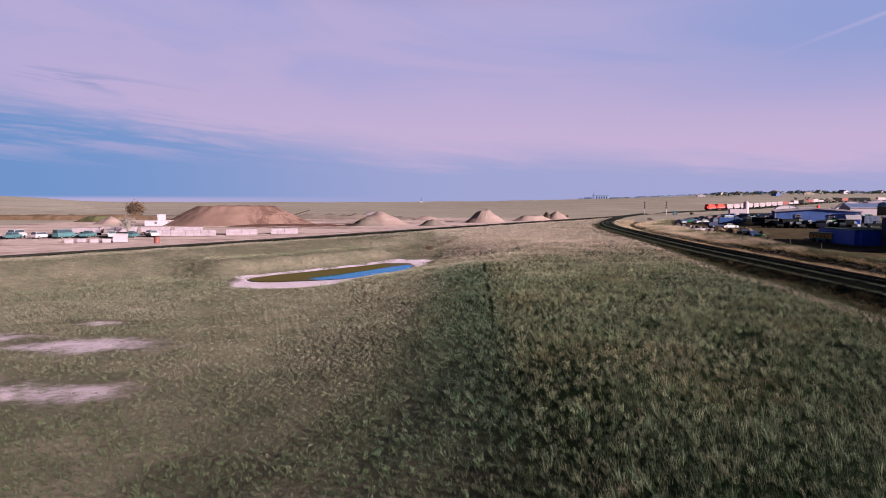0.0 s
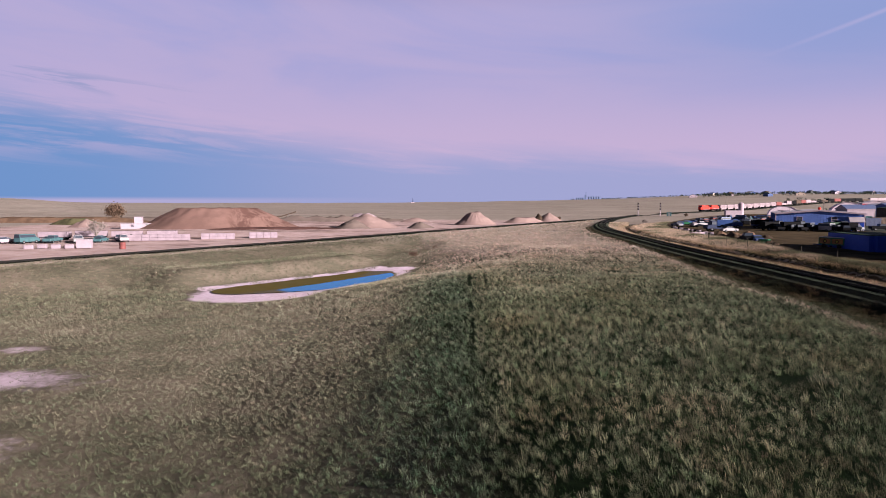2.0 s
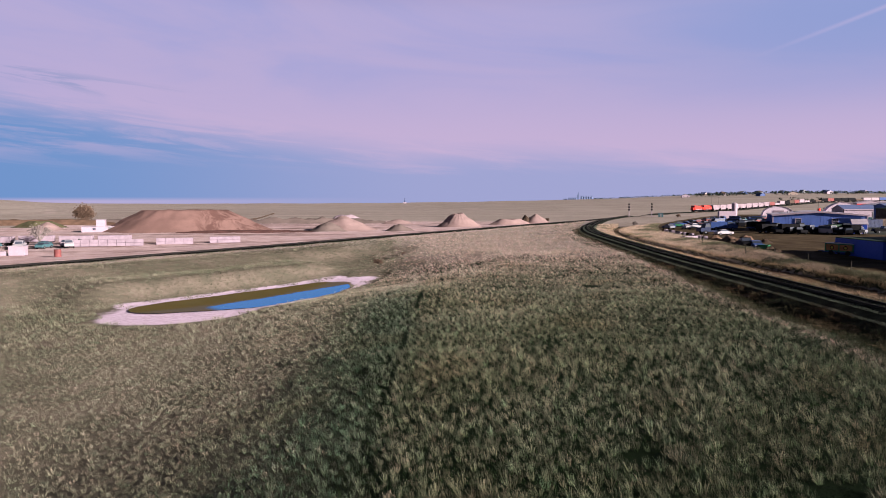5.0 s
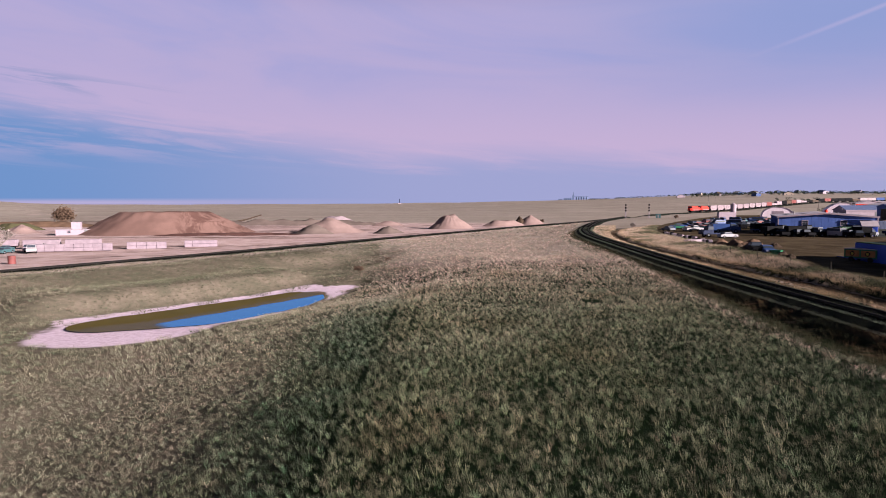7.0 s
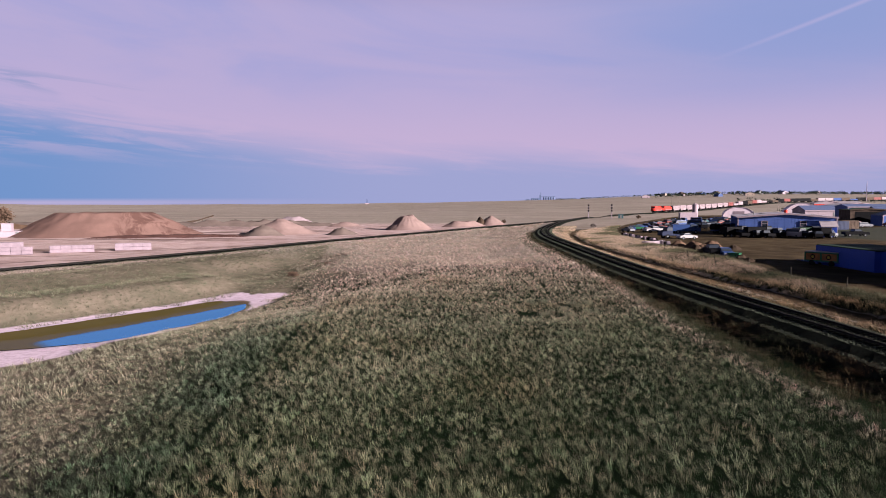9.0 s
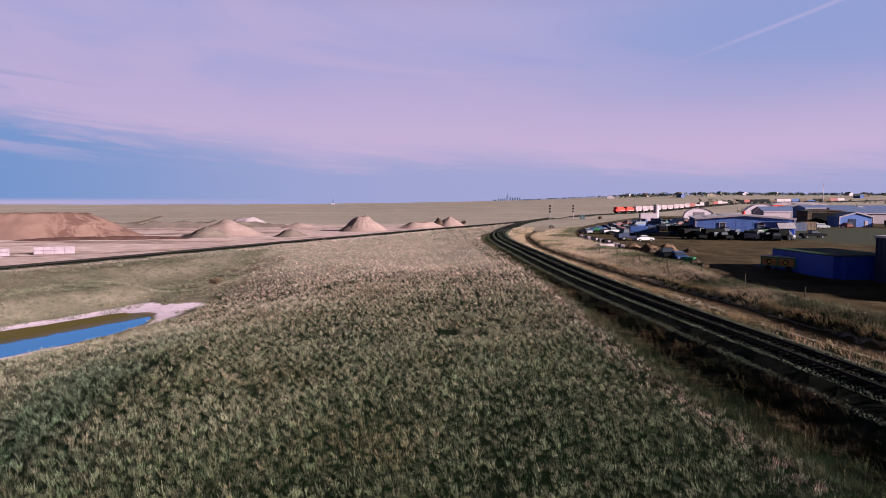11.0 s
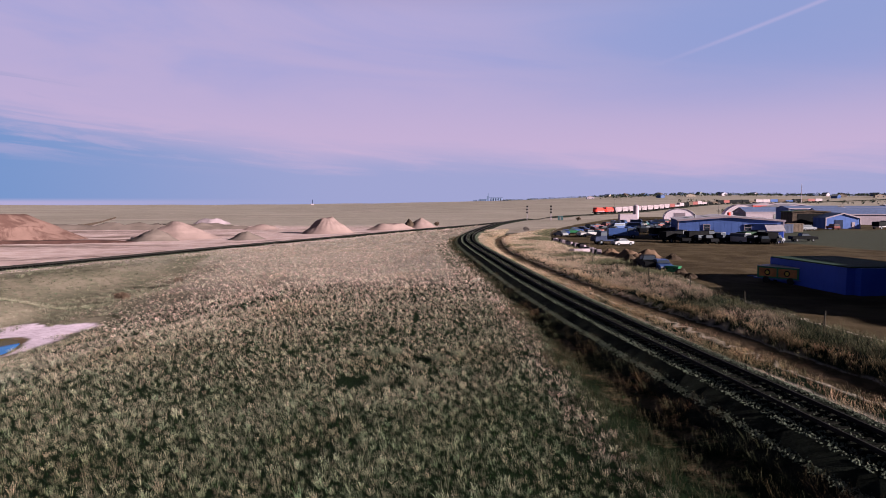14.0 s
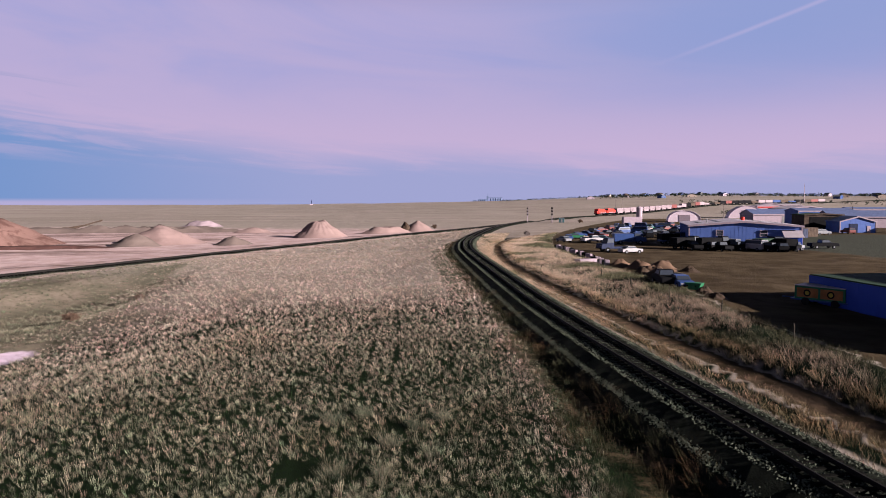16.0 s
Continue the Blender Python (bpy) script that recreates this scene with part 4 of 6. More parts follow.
# ---- right-hand yard ----
def building(name, label, x, y, turn, width, depth, eave, ridge, wall, roof, trim=M_WHITE, ribs=True, ridge_along_depth=True, overhang=0.35, base=None, category="building", group=""):
    """A metal building: its front centred on x, y and running to the right of it; the rest lies behind."""
    root = thing(name, label, category, pose(x, y, at(x, y) - 0.05 if base is None else base, 0, 0, turn), group)
    h = width / 2
    rise = ridge - eave
    if ridge_along_depth:
        bm = prism([(-h, 0), (h, 0), (h, eave), (0, ridge), (-h, eave)], 0, depth)
        part("wall", bm, wall, root)
        for s in (-1, 1):
            bm = prism([(0, ridge + 0.02), (s * (h + overhang), eave - rise * overhang / h + 0.02), (s * (h + overhang), eave - rise * overhang / h + 0.16), (0, ridge + 0.16)], -overhang, depth + overhang)
            part("roof_slope", bm, roof, root)
            bm = prism([(0, ridge - 0.22), (s * (h + overhang), eave - rise * overhang / h - 0.22), (s * (h + overhang), eave - rise * overhang / h + 0.18), (0, ridge + 0.18)], -overhang - 0.06, -overhang - 0.004)
            part("barge_board", bm, trim, root)
    else:
        bm = bmesh.new()
        prof = [(0, 0), (depth, 0), (depth, eave), (depth / 2, ridge), (0, eave)]
        a = [bm.verts.new((-h, px, pz)) for px, pz in prof]
        b = [bm.verts.new((h, px, pz)) for px, pz in prof]
        bm.faces.new(a)
        bm.faces.new(b[::-1])
        for i in range(5):
            bm.faces.new((a[(i + 1) % 5], a[i], b[i], b[(i + 1) % 5]))
        bmesh.ops.recalc_face_normals(bm, faces=bm.faces[:])
        part("wall", bm, wall, root)
        for y0, z0, y1, z1 in ((-overhang, eave - rise * overhang / (depth / 2), depth / 2, ridge), (depth + overhang, eave - rise * overhang / (depth / 2), depth / 2, ridge)):
            bm = bmesh.new()
            v = [bm.verts.new(c) for c in ((-h - overhang, y0, z0 + 0.02), (h + overhang, y0, z0 + 0.02), (h + overhang, y1, z1 + 0.02), (-h - overhang, y1, z1 + 0.02),
                                           (-h - overhang, y0, z0 + 0.17), (h + overhang, y0, z0 + 0.17), (h + overhang, y1, z1 + 0.17), (-h - overhang, y1, z1 + 0.17))]
            for f in ((3, 2, 1, 0), (4, 5, 6, 7), (0, 1, 5, 4), (1, 2, 6, 5), (2, 3, 7, 6), (3, 0, 4, 7)):
                bm.faces.new([v[i] for i in f])
            bmesh.ops.recalc_face_normals(bm, faces=bm.faces[:])
            part("roof_slope", bm, roof, root)
        part("fascia", box(-h - overhang, h + overhang, -overhang - 0.08, -overhang - 0.005, eave - rise * overhang / (depth / 2) - 0.2, eave - rise * overhang / (depth / 2) + 0.18), trim, root)
    if ribs:
        bm = bmesh.new()
        n = int(width / 0.75)
        for i in range(n + 1):
            u = -h + 0.05 + (width - 0.1) * i / n
            z1 = eave + (rise * (1 - abs(u) / h) if ridge_along_depth else 0) - 0.05
            box(u - 0.03, u + 0.03, -0.012, 0.02, 0, z1, bm=bm)
        m = int(depth / 0.9)
        for i in range(m + 1):
            v = 0.05 + (depth - 0.1) * i / m
            for s in (-1, 1):
                box(min(s * (h - 0.02), s * (h + 0.05)), max(s * (h - 0.02), s * (h + 0.05)), v - 0.04, v + 0.04, 0, eave - 0.05, bm=bm)
        part("cladding_ribs", bm, wall, root)
    for s in (-1, 1):
        part("corner_trim", box(s * h - 0.14, s * h + 0.14, -0.09, 0.14, 0, eave - 0.02), trim, root)
    return root


def window(root, x, z, w_, h_, y=-0.06, frame_mat=M_WHITE):
    bm = bmesh.new()
    for a in ((x - w_ / 2 - 0.12, x + w_ / 2 + 0.12, z - 0.12, z), (x - w_ / 2 - 0.12, x + w_ / 2 + 0.12, z + h_, z + h_ + 0.12),
              (x - w_ / 2 - 0.12, x - w_ / 2, z, z + h_), (x + w_ / 2, x + w_ / 2 + 0.12, z, z + h_), (x - w_ / 2, x + w_ / 2, z + h_ / 2 - 0.04, z + h_ / 2 + 0.04)):
        box(a[0], a[1], y - 0.08, y + 0.04, a[2], a[3], bm=bm)
    fr = part("window_frame", bm, frame_mat, root)
    part("window_pane", box(x - w_ / 2, x + w_ / 2, y - 0.03, y + 0.01, z, z + h_), M_GLASS, fr)


def door(root, x, w_, h_, material, y=-0.06, name="door"):
    d = part(name, box(x - w_ / 2, x + w_ / 2, y - 0.05, y + 0.02, 0.02, h_), material, root)
    part("door_handle", box(x + w_ / 2 - 0.25, x + w_ / 2 - 0.15, y - 0.11, y - 0.05, 1.0, 1.15), M_BLACK, d)


def blue_workshop():
    r = building("blue_workshop", "wide blue metal workshop with a low pale gable roof", 110.0, 194.0, -24, 22.0, 24, 4.7, 5.6, M_BLUE, M_WHITE_ROOF)
    window(r, -4.9, 2.6, 1.25, 1.1)
    window(r, 3.7, 2.6, 1.25, 1.1)
    part("skirting", box(-10.95, -2.6, -0.22, -0.06, 0, 1.25), M_WHITE, r, "white sheet skirting")
    part("canopy_beam", box(4.6, 10.2, -0.5, -0.1, 3.95, 4.1), M_BLUE, r)
    porch = part("porch", box(7.4, 10.5, -2.6, -0.1, 0, 2.5, 0.03), M_BLUE_DEEP, r)
    bm = bmesh.new()
    v = [bm.verts.new(c) for c in ((7.1, -3.0, 2.45), (10.8, -3.0, 2.45), (10.8, -0.08, 3.7), (7.1, -0.08, 3.7), (7.1, -3.0, 2.6), (10.8, -3.0, 2.6), (10.8, -0.08, 3.85), (7.1, -0.08, 3.85))]
    for f in ((3, 2, 1, 0), (4, 5, 6, 7), (0, 1, 5, 4), (1, 2, 6, 5), (2, 3, 7, 6), (3, 0, 4, 7)):
        bm.faces.new([v[i] for i in f])
    part("porch_roof", bm, M_WHITE_ROOF, r)
    part("porch_door", box(8.4, 9.5, -2.68, -2.6, 0.05, 2.1), M_WHITE, porch)
    part("roof_vent", rod((1.0, 9, 5.3), (1.0, 9, 6.4), 0.4, 0.4, 12), M_RED, r, "red roof vent")
    part("roof_vent", rod((-7, 5, 4.9), (-7, 5, 6.1), 0.12, 0.12), M_GREY, r)
    for u in (-8.0, -4.0, 4.0, 8.0):
        part("skylight", box(u - 0.5, u + 0.5, 5, 18, 5.6 - abs(u) * 0.082 + 0.05, 5.6 - abs(u) * 0.082 + 0.19), M_GREY, r)


blue_workshop()


def yard_buildings():
    r = building("blue_garage", "small blue metal garage with white roof edges in the yard", 184.5, 249, -14, 10.6, 9, 3.5, 5.0, M_BLUE, M_BLUE_ROOF)
    door(r, -1.3, 2.4, 2.8, M_NAVY, name="roller_door")
    door(r, 3.2, 1.0, 2.1, M_WHITE)
    r = building("brown_open_shed", "tall dark brown timber shed standing open behind parked machines", 183, 262, -14, 12, 10, 5.4, 5.8, M_BROWN, M_GREEN_TOP, M_BROWN, ribs=False)
    # black sheet stands in for the shade inside the open front
    part("opening", box(-4.5, 4.5, -0.06, 0.1, 0, 4.8), M_BLACK, r)
    r = building("white_store", "long white metal store with a blue-grey roof", 215, 330, -10, 21, 14, 4.6, 6.6, M_WHITE, M_BLUE_ROOF, ridge_along_depth=False)
    door(r, 4, 4.0, 3.6, M_GREY, name="sliding_door")
    r = building("white_hall", "large pale metal hall behind the yard", 259, 368, -10, 20, 22, 6.5, 7.8, M_WHITE, M_WHITE_ROOF)
    door(r, -3, 4.0, 4.0, M_GREY, name="sliding_door")
    r = building("blue_roofed_barn", "long white barn with a blue metal roof", 226, 285, -18, 36, 14, 4.2, 6.4, M_WHITE, M_BLUE_ROOF, ridge_along_depth=False)
    door(r, -6, 3.6, 3.4, M_GREY, name="sliding_door")
    r = building("teal_shed", "dark teal shed beside the long barn", 238, 262, -18, 12, 10, 4.0, 5.0, M_TEAL, M_BLUE_ROOF)
    r = building("blue_hall", "wide blue metal hall with a shallow roof behind the garage", 215, 300, -12, 22, 12, 6.4, 7.4, M_BLUE, M_BLUE_ROOF, ridge_along_depth=False)
    r = building("far_white_hall", "white hall with a red stripe far behind the yard", 360, 540, -14, 22, 14, 6.0, 8.0, M_WHITE, M_WHITE_ROOF)
    part("stripe", box(-11.1, 11.1, -0.2, -0.1, 4.6, 5.4), M_RED, r, "red stripe")
    for i, (x, y, ww) in enumerate(((330, 440, 30), (390, 470, 36), (455, 505, 30), (300, 400, 16), (425, 610, 26))):
        building("storage_hall", "pale low storage hall at the far side of the industrial yards", x, y, -12 - i, ww, 14, 4.5, 5.8, M_WHITE if i % 2 else M_SILVER, M_BLUE_ROOF if i % 2 else M_WHITE_ROOF, ridge_along_depth=False, group="storage halls")


yard_buildings()


def low_blue_shed():
    """Low flat blue shed with rounded front corner, and the dark hall beside it."""
    z = 0.98
    root = thing("low_blue_shed", "low deep blue steel shed with a dark green flat top", "shed", pose(69.1, 110.0, z, 0, 0, -3))
    bm = box(0, 7.5, -0.2, 12.4, 0, 2.5)
    edges = [e for e in bm.edges if abs(e.verts[0].co.z - e.verts[1].co.z) > 1 and e.verts[0].co.y < 1]
    bmesh.ops.bevel(bm, geom=edges, offset=0.8, segments=6, affect="EDGES")
    part("wall", bm, M_BLUE_DEEP, root)
    part("flat_top", box(0.05, 7.45, 0.3, 12.35, 2.5, 2.62, 0.03), M_GREEN_TOP, root, "dark green tarpaulin top")
    bm = bmesh.new()
    for i in range(21):
        v = 0.9 + 11.2 * i / 20
        box(-0.008, 0.02, v - 0.04, v + 0.04, 0.05, 2.45, bm=bm)
    part("wall_ribs", bm, M_BLUE_DEEP, root)
    root = thing("dark_hall", "tall navy steel hall with a pale flat roof", "building", pose(72.0, 108.0, z, 0, 0, -6))
    part("wall", box(0, 20, -14, 0, 0, 4.7), M_NAVY, root)
    part("roof", box(-0.25, 20.2, -14.2, 0.2, 4.7, 4.95, 0.04), M_WHITE_ROOF, root)
    part("downpipe", rod((-0.08, -2.6, 0), (-0.08, -2.6, 4.7), 0.06), M_BLUE, root)
    part("corner_trim", box(-0.06, 0.1, -0.1, 0.06, 0, 4.69), M_NAVY, root)
    # wing out of view, added to cast the long shadow over the yard
    part("unseen_wing", box(22, 44, -30, 3, -0.6, 10.2), M_NAVY, root)
    bm = bmesh.new()
    for i in range(14):
        box(-0.04, 0.02, -13.8 + i, -13.7 + i, 0, 4.68, bm=bm)
    part("cladding_ribs", bm, M_NAVY, root)


low_blue_shed()


def crate_trailer():
    root = thing("crate_trailer", "painted orange and green box on a small blue trailer", "trailer", pose(68.3, 121.6, at(68.3, 121.6), 0, 0, -62) @ Matrix.Scale(0.97, 4))
    part("bed", box(-0.4, 4.9, -1.15, 1.15, 0.42, 0.56, 0.02), M_CARBLUE, root)
    part("box_body", box(0, 4.4, -1.05, 1.05, 0.56, 1.78, 0.04), M_ORANGE, root)
    part("box_lid", box(-0.05, 4.45, -1.1, 1.1, 1.78, 1.86, 0.02), M_WHITE_ROOF, root)
    bm = bmesh.new()
    for x in (-0.03, 2.1, 4.25):
        box(x, x + 0.18, -1.09, -1.03, 0.56, 1.78, bm=bm)
    for zz in (0.56, 1.62):
        box(0, 4.4, -1.10, -1.04, zz, zz + 0.16, bm=bm)
    box(4.36, 4.44, -1.05, -0.9, 0.56, 1.78, bm=bm)
    box(4.36, 4.44, 0.9, 1.05, 0.56, 1.78, bm=bm)
    part("green_frame", bm, M_GREEN, root)
    for x in (1.1, 3.2):
        bm = bmesh.new()
        bmesh.ops.create_circle(bm, cap_ends=True, radius=0.33, segments=20, matrix=pose(x, -1.075, 1.15, 90, 0, 0))
        part("painted_disc", bm, M_BLACK, root)
        bm = bmesh.new()
        bmesh.ops.create_circle(bm, cap_ends=True, radius=0.2, segments=20, matrix=pose(x, -1.082, 1.15, 90, 0, 0))
        part("painted_ring", bm, M_YELLOW, root)
    for x in (1.0, 3.6):
        for s in (-1, 1):
            part("wheel", rod((x, s * 0.95, 0.36), (x, s * 1.18, 0.36), 0.36, 0.36, 16), M_TYRE, root)
    part("drawbar", rod((-0.4, 0, 0.5), (-1.7, 0, 0.45), 0.06), M_CARBLUE, root)


crate_trailer()

# ---- vehicles ----
MESHES = {}


def cached(key, make):
    if key not in MESHES:
        me = bpy.data.meshes.new(key)
        bm = make()
        bm.to_mesh(me)
        bm.free()
        MESHES[key] = me
    return MESHES[key]


def shared(name, key, make, material, root, m=None):
    me = cached(key + material.name, make)
    if not me.materials:
        me.materials.append(material)
    ob = new(name, me)
    ob.parent = root
    if m is not None:
        ob.matrix_basis = m
    return ob


PROFILES = {
    "sedan": (4.6, 1.75, [(-2.3, 0.35), (2.3, 0.35), (2.32, 0.7), (2.2, 0.88), (1.1, 0.95), (-1.5, 0.98), (-2.2, 0.92), (-2.32, 0.65)], [(-1.55, 0.95), (1.1, 0.93), (0.45, 1.42), (-0.95, 1.44)]),
    "suv": (4.8, 1.9, [(-2.4, 0.4), (2.4, 0.4), (2.42, 0.8), (2.25, 1.05), (1.2, 1.12), (-2.3, 1.12), (-2.42, 0.75)], [(-2.25, 1.1), (1.15, 1.1), (0.55, 1.75), (-2.05, 1.77)]),
    "pickup": (5.7, 1.95, [(-2.85, 0.5), (2.85, 0.5), (2.87, 0.9), (2.7, 1.12), (1.3, 1.2), (-2.8, 1.18), (-2.87, 0.8)], [(-0.75, 1.17), (1.3, 1.18), (0.75, 1.82), (-0.6, 1.84)]),
    "van": (5.4, 2.0, [(-2.7, 0.4), (2.7, 0.4), (2.72, 0.9), (2.4, 1.25), (1.9, 1.35), (-2.65, 1.35), (-2.7, 0.8)], [(-2.62, 1.33), (1.95, 1.33), (1.4, 2.2), (-2.6, 2.25)]),
    "truck": (7.4, 2.3, [(-3.7, 0.7), (3.7, 0.7), (3.72, 1.4), (3.5, 1.7), (2.4, 1.75), (1.0, 1.75), (0.95, 1.0), (-3.7, 1.0)], [(0.95, 1.7), (2.5, 1.73), (2.2, 2.75), (1.0, 2.8)]),
}


def vehicle(style, paint, x, y, turn, label, group="", category="car", load=None):
    length, width, low, high = PROFILES[style]
    root = thing({"sedan": "car", "suv": "car", "pickup": "pickup_truck", "van": "van", "truck": "lorry"}[style], label, category, pose(x, y, at(x, y), 0, 0, turn), group)
    w = width / 2

    def cabin():
        bm = prism(high, -w * 0.92, w * 0.92)
        for v in bm.verts:
            if v.co.z > max(z for _, z in high) - 0.2:
                v.co.y *= 0.84
        return bm

    shared("body", style + "_body", lambda: prism(low, -w, w, bevel=0.06), paint, root)
    shared("cabin", style + "_cabin", cabin, paint, root)

    def panes():
        bm = cabin()
        c = Vector((sum(p[0] for p in high) / 4, 0, sum(p[1] for p in high) / 4))
        for v in bm.verts:
            d = v.co - c
            v.co = c + Vector((d.x * 0.93, d.y * 1.015, d.z * 0.72 + 0.03))
        return bm

    def screens():
        bm = cabin()
        c = Vector((sum(p[0] for p in high) / 4, 0, sum(p[1] for p in high) / 4))
        for v in bm.verts:
            d = v.co - c
            v.co = c + Vector((d.x * 1.02, d.y * 0.88, d.z * 0.78 + 0.03))
        return bm

    shared("side_glazing", style + "_side", panes, M_GLASS, root)
    shared("windscreen_glazing", style + "_screen", screens, M_GLASS, root)
    r = 0.5 if style == "truck" else 0.36
    for sx in (-0.31, 0.31):
        for s in (-1, 1):
            wheel = shared("wheel", style + "_wheel", lambda: rod((0, -0.12, 0), (0, 0.12, 0), r, r, 14), M_TYRE, root, pose(sx * length, s * (w - 0.08), r))
            shared("hub", style + "_hub", lambda: rod((0, -0.135, 0), (0, 0.135, 0), r * 0.5, r * 0.5, 10), M_SILVER, wheel)
    for s in (-1, 1):
        shared("headlight", style + "_headlight", lambda: box(-0.04, 0.05, -0.16, 0.16, -0.07, 0.07), M_SILVER, root, pose(low[1][0] - 0.01, s * (w - 0.3), low[2][1] - 0.03))
    shared("bumper", style + "_bumper", lambda: box(-0.07, 0.08, -w * 0.95, w * 0.95, -0.09, 0.09, 0.03), M_BLACK, root, pose(low[1][0] + 0.02, 0, low[0][1] + 0.1))
    if style == "truck" and load is not None:
        shared("load_box", "truck_box", lambda: box(-3.7, 0.8, -1.15, 1.15, 1.05, 2.5, 0.04), load, root)
    return root


vehicle("pickup", M_BLACK, 123.4, 187.6, -8, "black crew-cab pickup parked beside the blue workshop", category="pickup truck")
vehicle("pickup", M_CARWHITE, 85.4, 216.5, 8, "white pickup at the front of the scrapyard", category="pickup truck")
rng = random.Random(41)
for i, (u, style, paint, load) in enumerate(((-11.5, "truck", M_BLACK, M_BLACK), (-8.6, "suv", M_BLACK, None), (-6.0, "truck", M_BLACK, M_BLACK), (-3.6, "van", M_SILVER, None), (-1.0, "suv", M_BLACK, None),
                                            (1.6, "van", M_CARWHITE, None), (4.6, "truck", M_BLACK, M_GREEN_TOP), (7.0, "truck", M_BLACK, M_BLACK), (9.2, "pickup", M_SILVER, None))):
    c, s = math.cos(radians(-24)), math.sin(radians(-24))
    d = -6.6 - (i % 3) * 0.8
    vehicle(style, paint, 109.1 + u * 0.95 * c - d * s, 194.4 + u * 0.95 * s + d * c, rng.uniform(-30, 30) + (90 if i % 2 else 20), "%s parked before the blue workshop" % {"truck": "dark work lorry with box body", "suv": "black off-road car", "van": "pale van", "pickup": "silver pickup"}[style],
            "vehicles before the workshop", {"truck": "lorry", "van": "van", "pickup": "pickup truck"}.get(style, "car"), load)
for i, (u, d, style) in enumerate(((-10.0, -9.4, "pickup"), (-7.4, -8.9, "suv"), (-4.8, -10.0, "pickup"), (3.2, -9.6, "suv"), (5.9, -10.2, "suv"), (8.3, -9.8, "pickup"))):
    c, s = math.cos(radians(-24)), math.sin(radians(-24))
    vehicle(style, M_BLACK, 109.1 + u * c - d * s, 194.4 + u * s + d * c, rng.uniform(30, 120), "black %s parked nose to tail before the blue workshop" % {"suv": "off-road car", "pickup": "pickup"}[style],
            "vehicles before the workshop", {"pickup": "pickup truck"}.get(style, "car"))

PAINTS = [(M_CARWHITE, "white"), (M_SILVER, "silver"), (M_CARBLUE, "dark blue"), (M_TEAL, "teal"), (M_CARRED, "faded red"), (M_BLACK, "black"), (M_CARTAN, "tan"), (M_GREEN, "green")]
for row in range(13):
    for k in range(11):
        y = 221 + row * 7.2 + rng.uniform(-1.5, 1.5)
        x = 77.5 + (y - 218) * 0.60 + k * 5.3 + rng.uniform(-1.2, 1.2)
        if rng.random() < 0.12 or (y < 232 and x > 90) or k > 7 + row * 0.6:
            continue
        paint, word = rng.choice(PAINTS + [(M_BLACK, "black"), (M_CARBLUE, "dark blue")] * 5)
        style = rng.choice(["sedan", "sedan", "suv", "pickup", "van"])
        vehicle(style, paint, x, y, rng.uniform(-180, 180), "%s scrapped %s standing in the scrapyard" % (word, {"sedan": "saloon car", "suv": "off-road car", "pickup": "pickup", "van": "van"}[style]), "scrapyard vehicles", {"van": "van", "pickup": "pickup truck"}.get(style, "car"))
vehicle("truck", M_CARBLUE, 101.0, 207.0, 5, "blue flatbed lorry beside the workshop", category="lorry", load=M_BLACK)
vehicle("truck", M_CARBLUE, 92.0, 211.0, -10, "blue flatbed lorry beside the workshop", category="lorry", load=M_CARBLUE)
vehicle("truck", M_NAVY, 79.0, 188.6, 186, "dark blue flatbed lorry in the open yard", category="lorry")
vehicle("sedan", M_CARWHITE, 80.6, 185.4, 10, "small white car beside a blue lorry in the open yard", category="car")
vehicle("pickup", M_BLACK, 62.4, 136.4, 75, "dark pickup at the edge of the yard", category="pickup truck")
vehicle("sedan", M_CARBLUE, 63.0, 134.0, -100, "dark blue car at the edge of the yard", category="car")
for x, y, t in ((196, 246, 20), (203, 244, -15), (176, 243, 80), (170, 250, 10), (210, 248, 5), (146, 232, 30), (158, 236, 60), (165, 240, 0)):
    paint, word = rng.choice(PAINTS)
    style = rng.choice(["suv", "pickup", "truck"])
    vehicle(style, paint, x, y, t, "%s %s parked among the yard buildings" % (word, {"suv": "car", "pickup": "pickup", "truck": "lorry"}[style]), "vehicles in the yard", {"truck": "lorry", "pickup": "pickup truck"}.get(style, "car"), M_BLACK)


def dumpster(x, y, turn, paint, label, size=1.0):
    root = thing("skip", label, "skip", pose(x, y, at(x, y), 0, 0, turn) @ Matrix.Diagonal((size, size, size, 1)))
    part("bin", prism([(-1.3, 0.1), (1.3, 0.1), (1.75, 1.35), (-1.75, 1.35)], -0.95, 0.95, bevel=0.03), paint, root)
    part("rim", box(-1.82, 1.82, -1.02, 1.02, 1.35, 1.45, 0.02), paint, root)
    for s in (-0.8, 0.8):
        part("lifting_lug", box(s - 0.08, s + 0.08, -1.12, -0.96, 0.7, 1.0), M_BLACK, root)


dumpster(63.2, 131.6, -50, M_GREEN, "bright green steel skip at the yard's edge", 0.55)
dumpster(64.4, 139.5, 15, M_BLACK, "black steel skip at the yard's edge", 0.7)


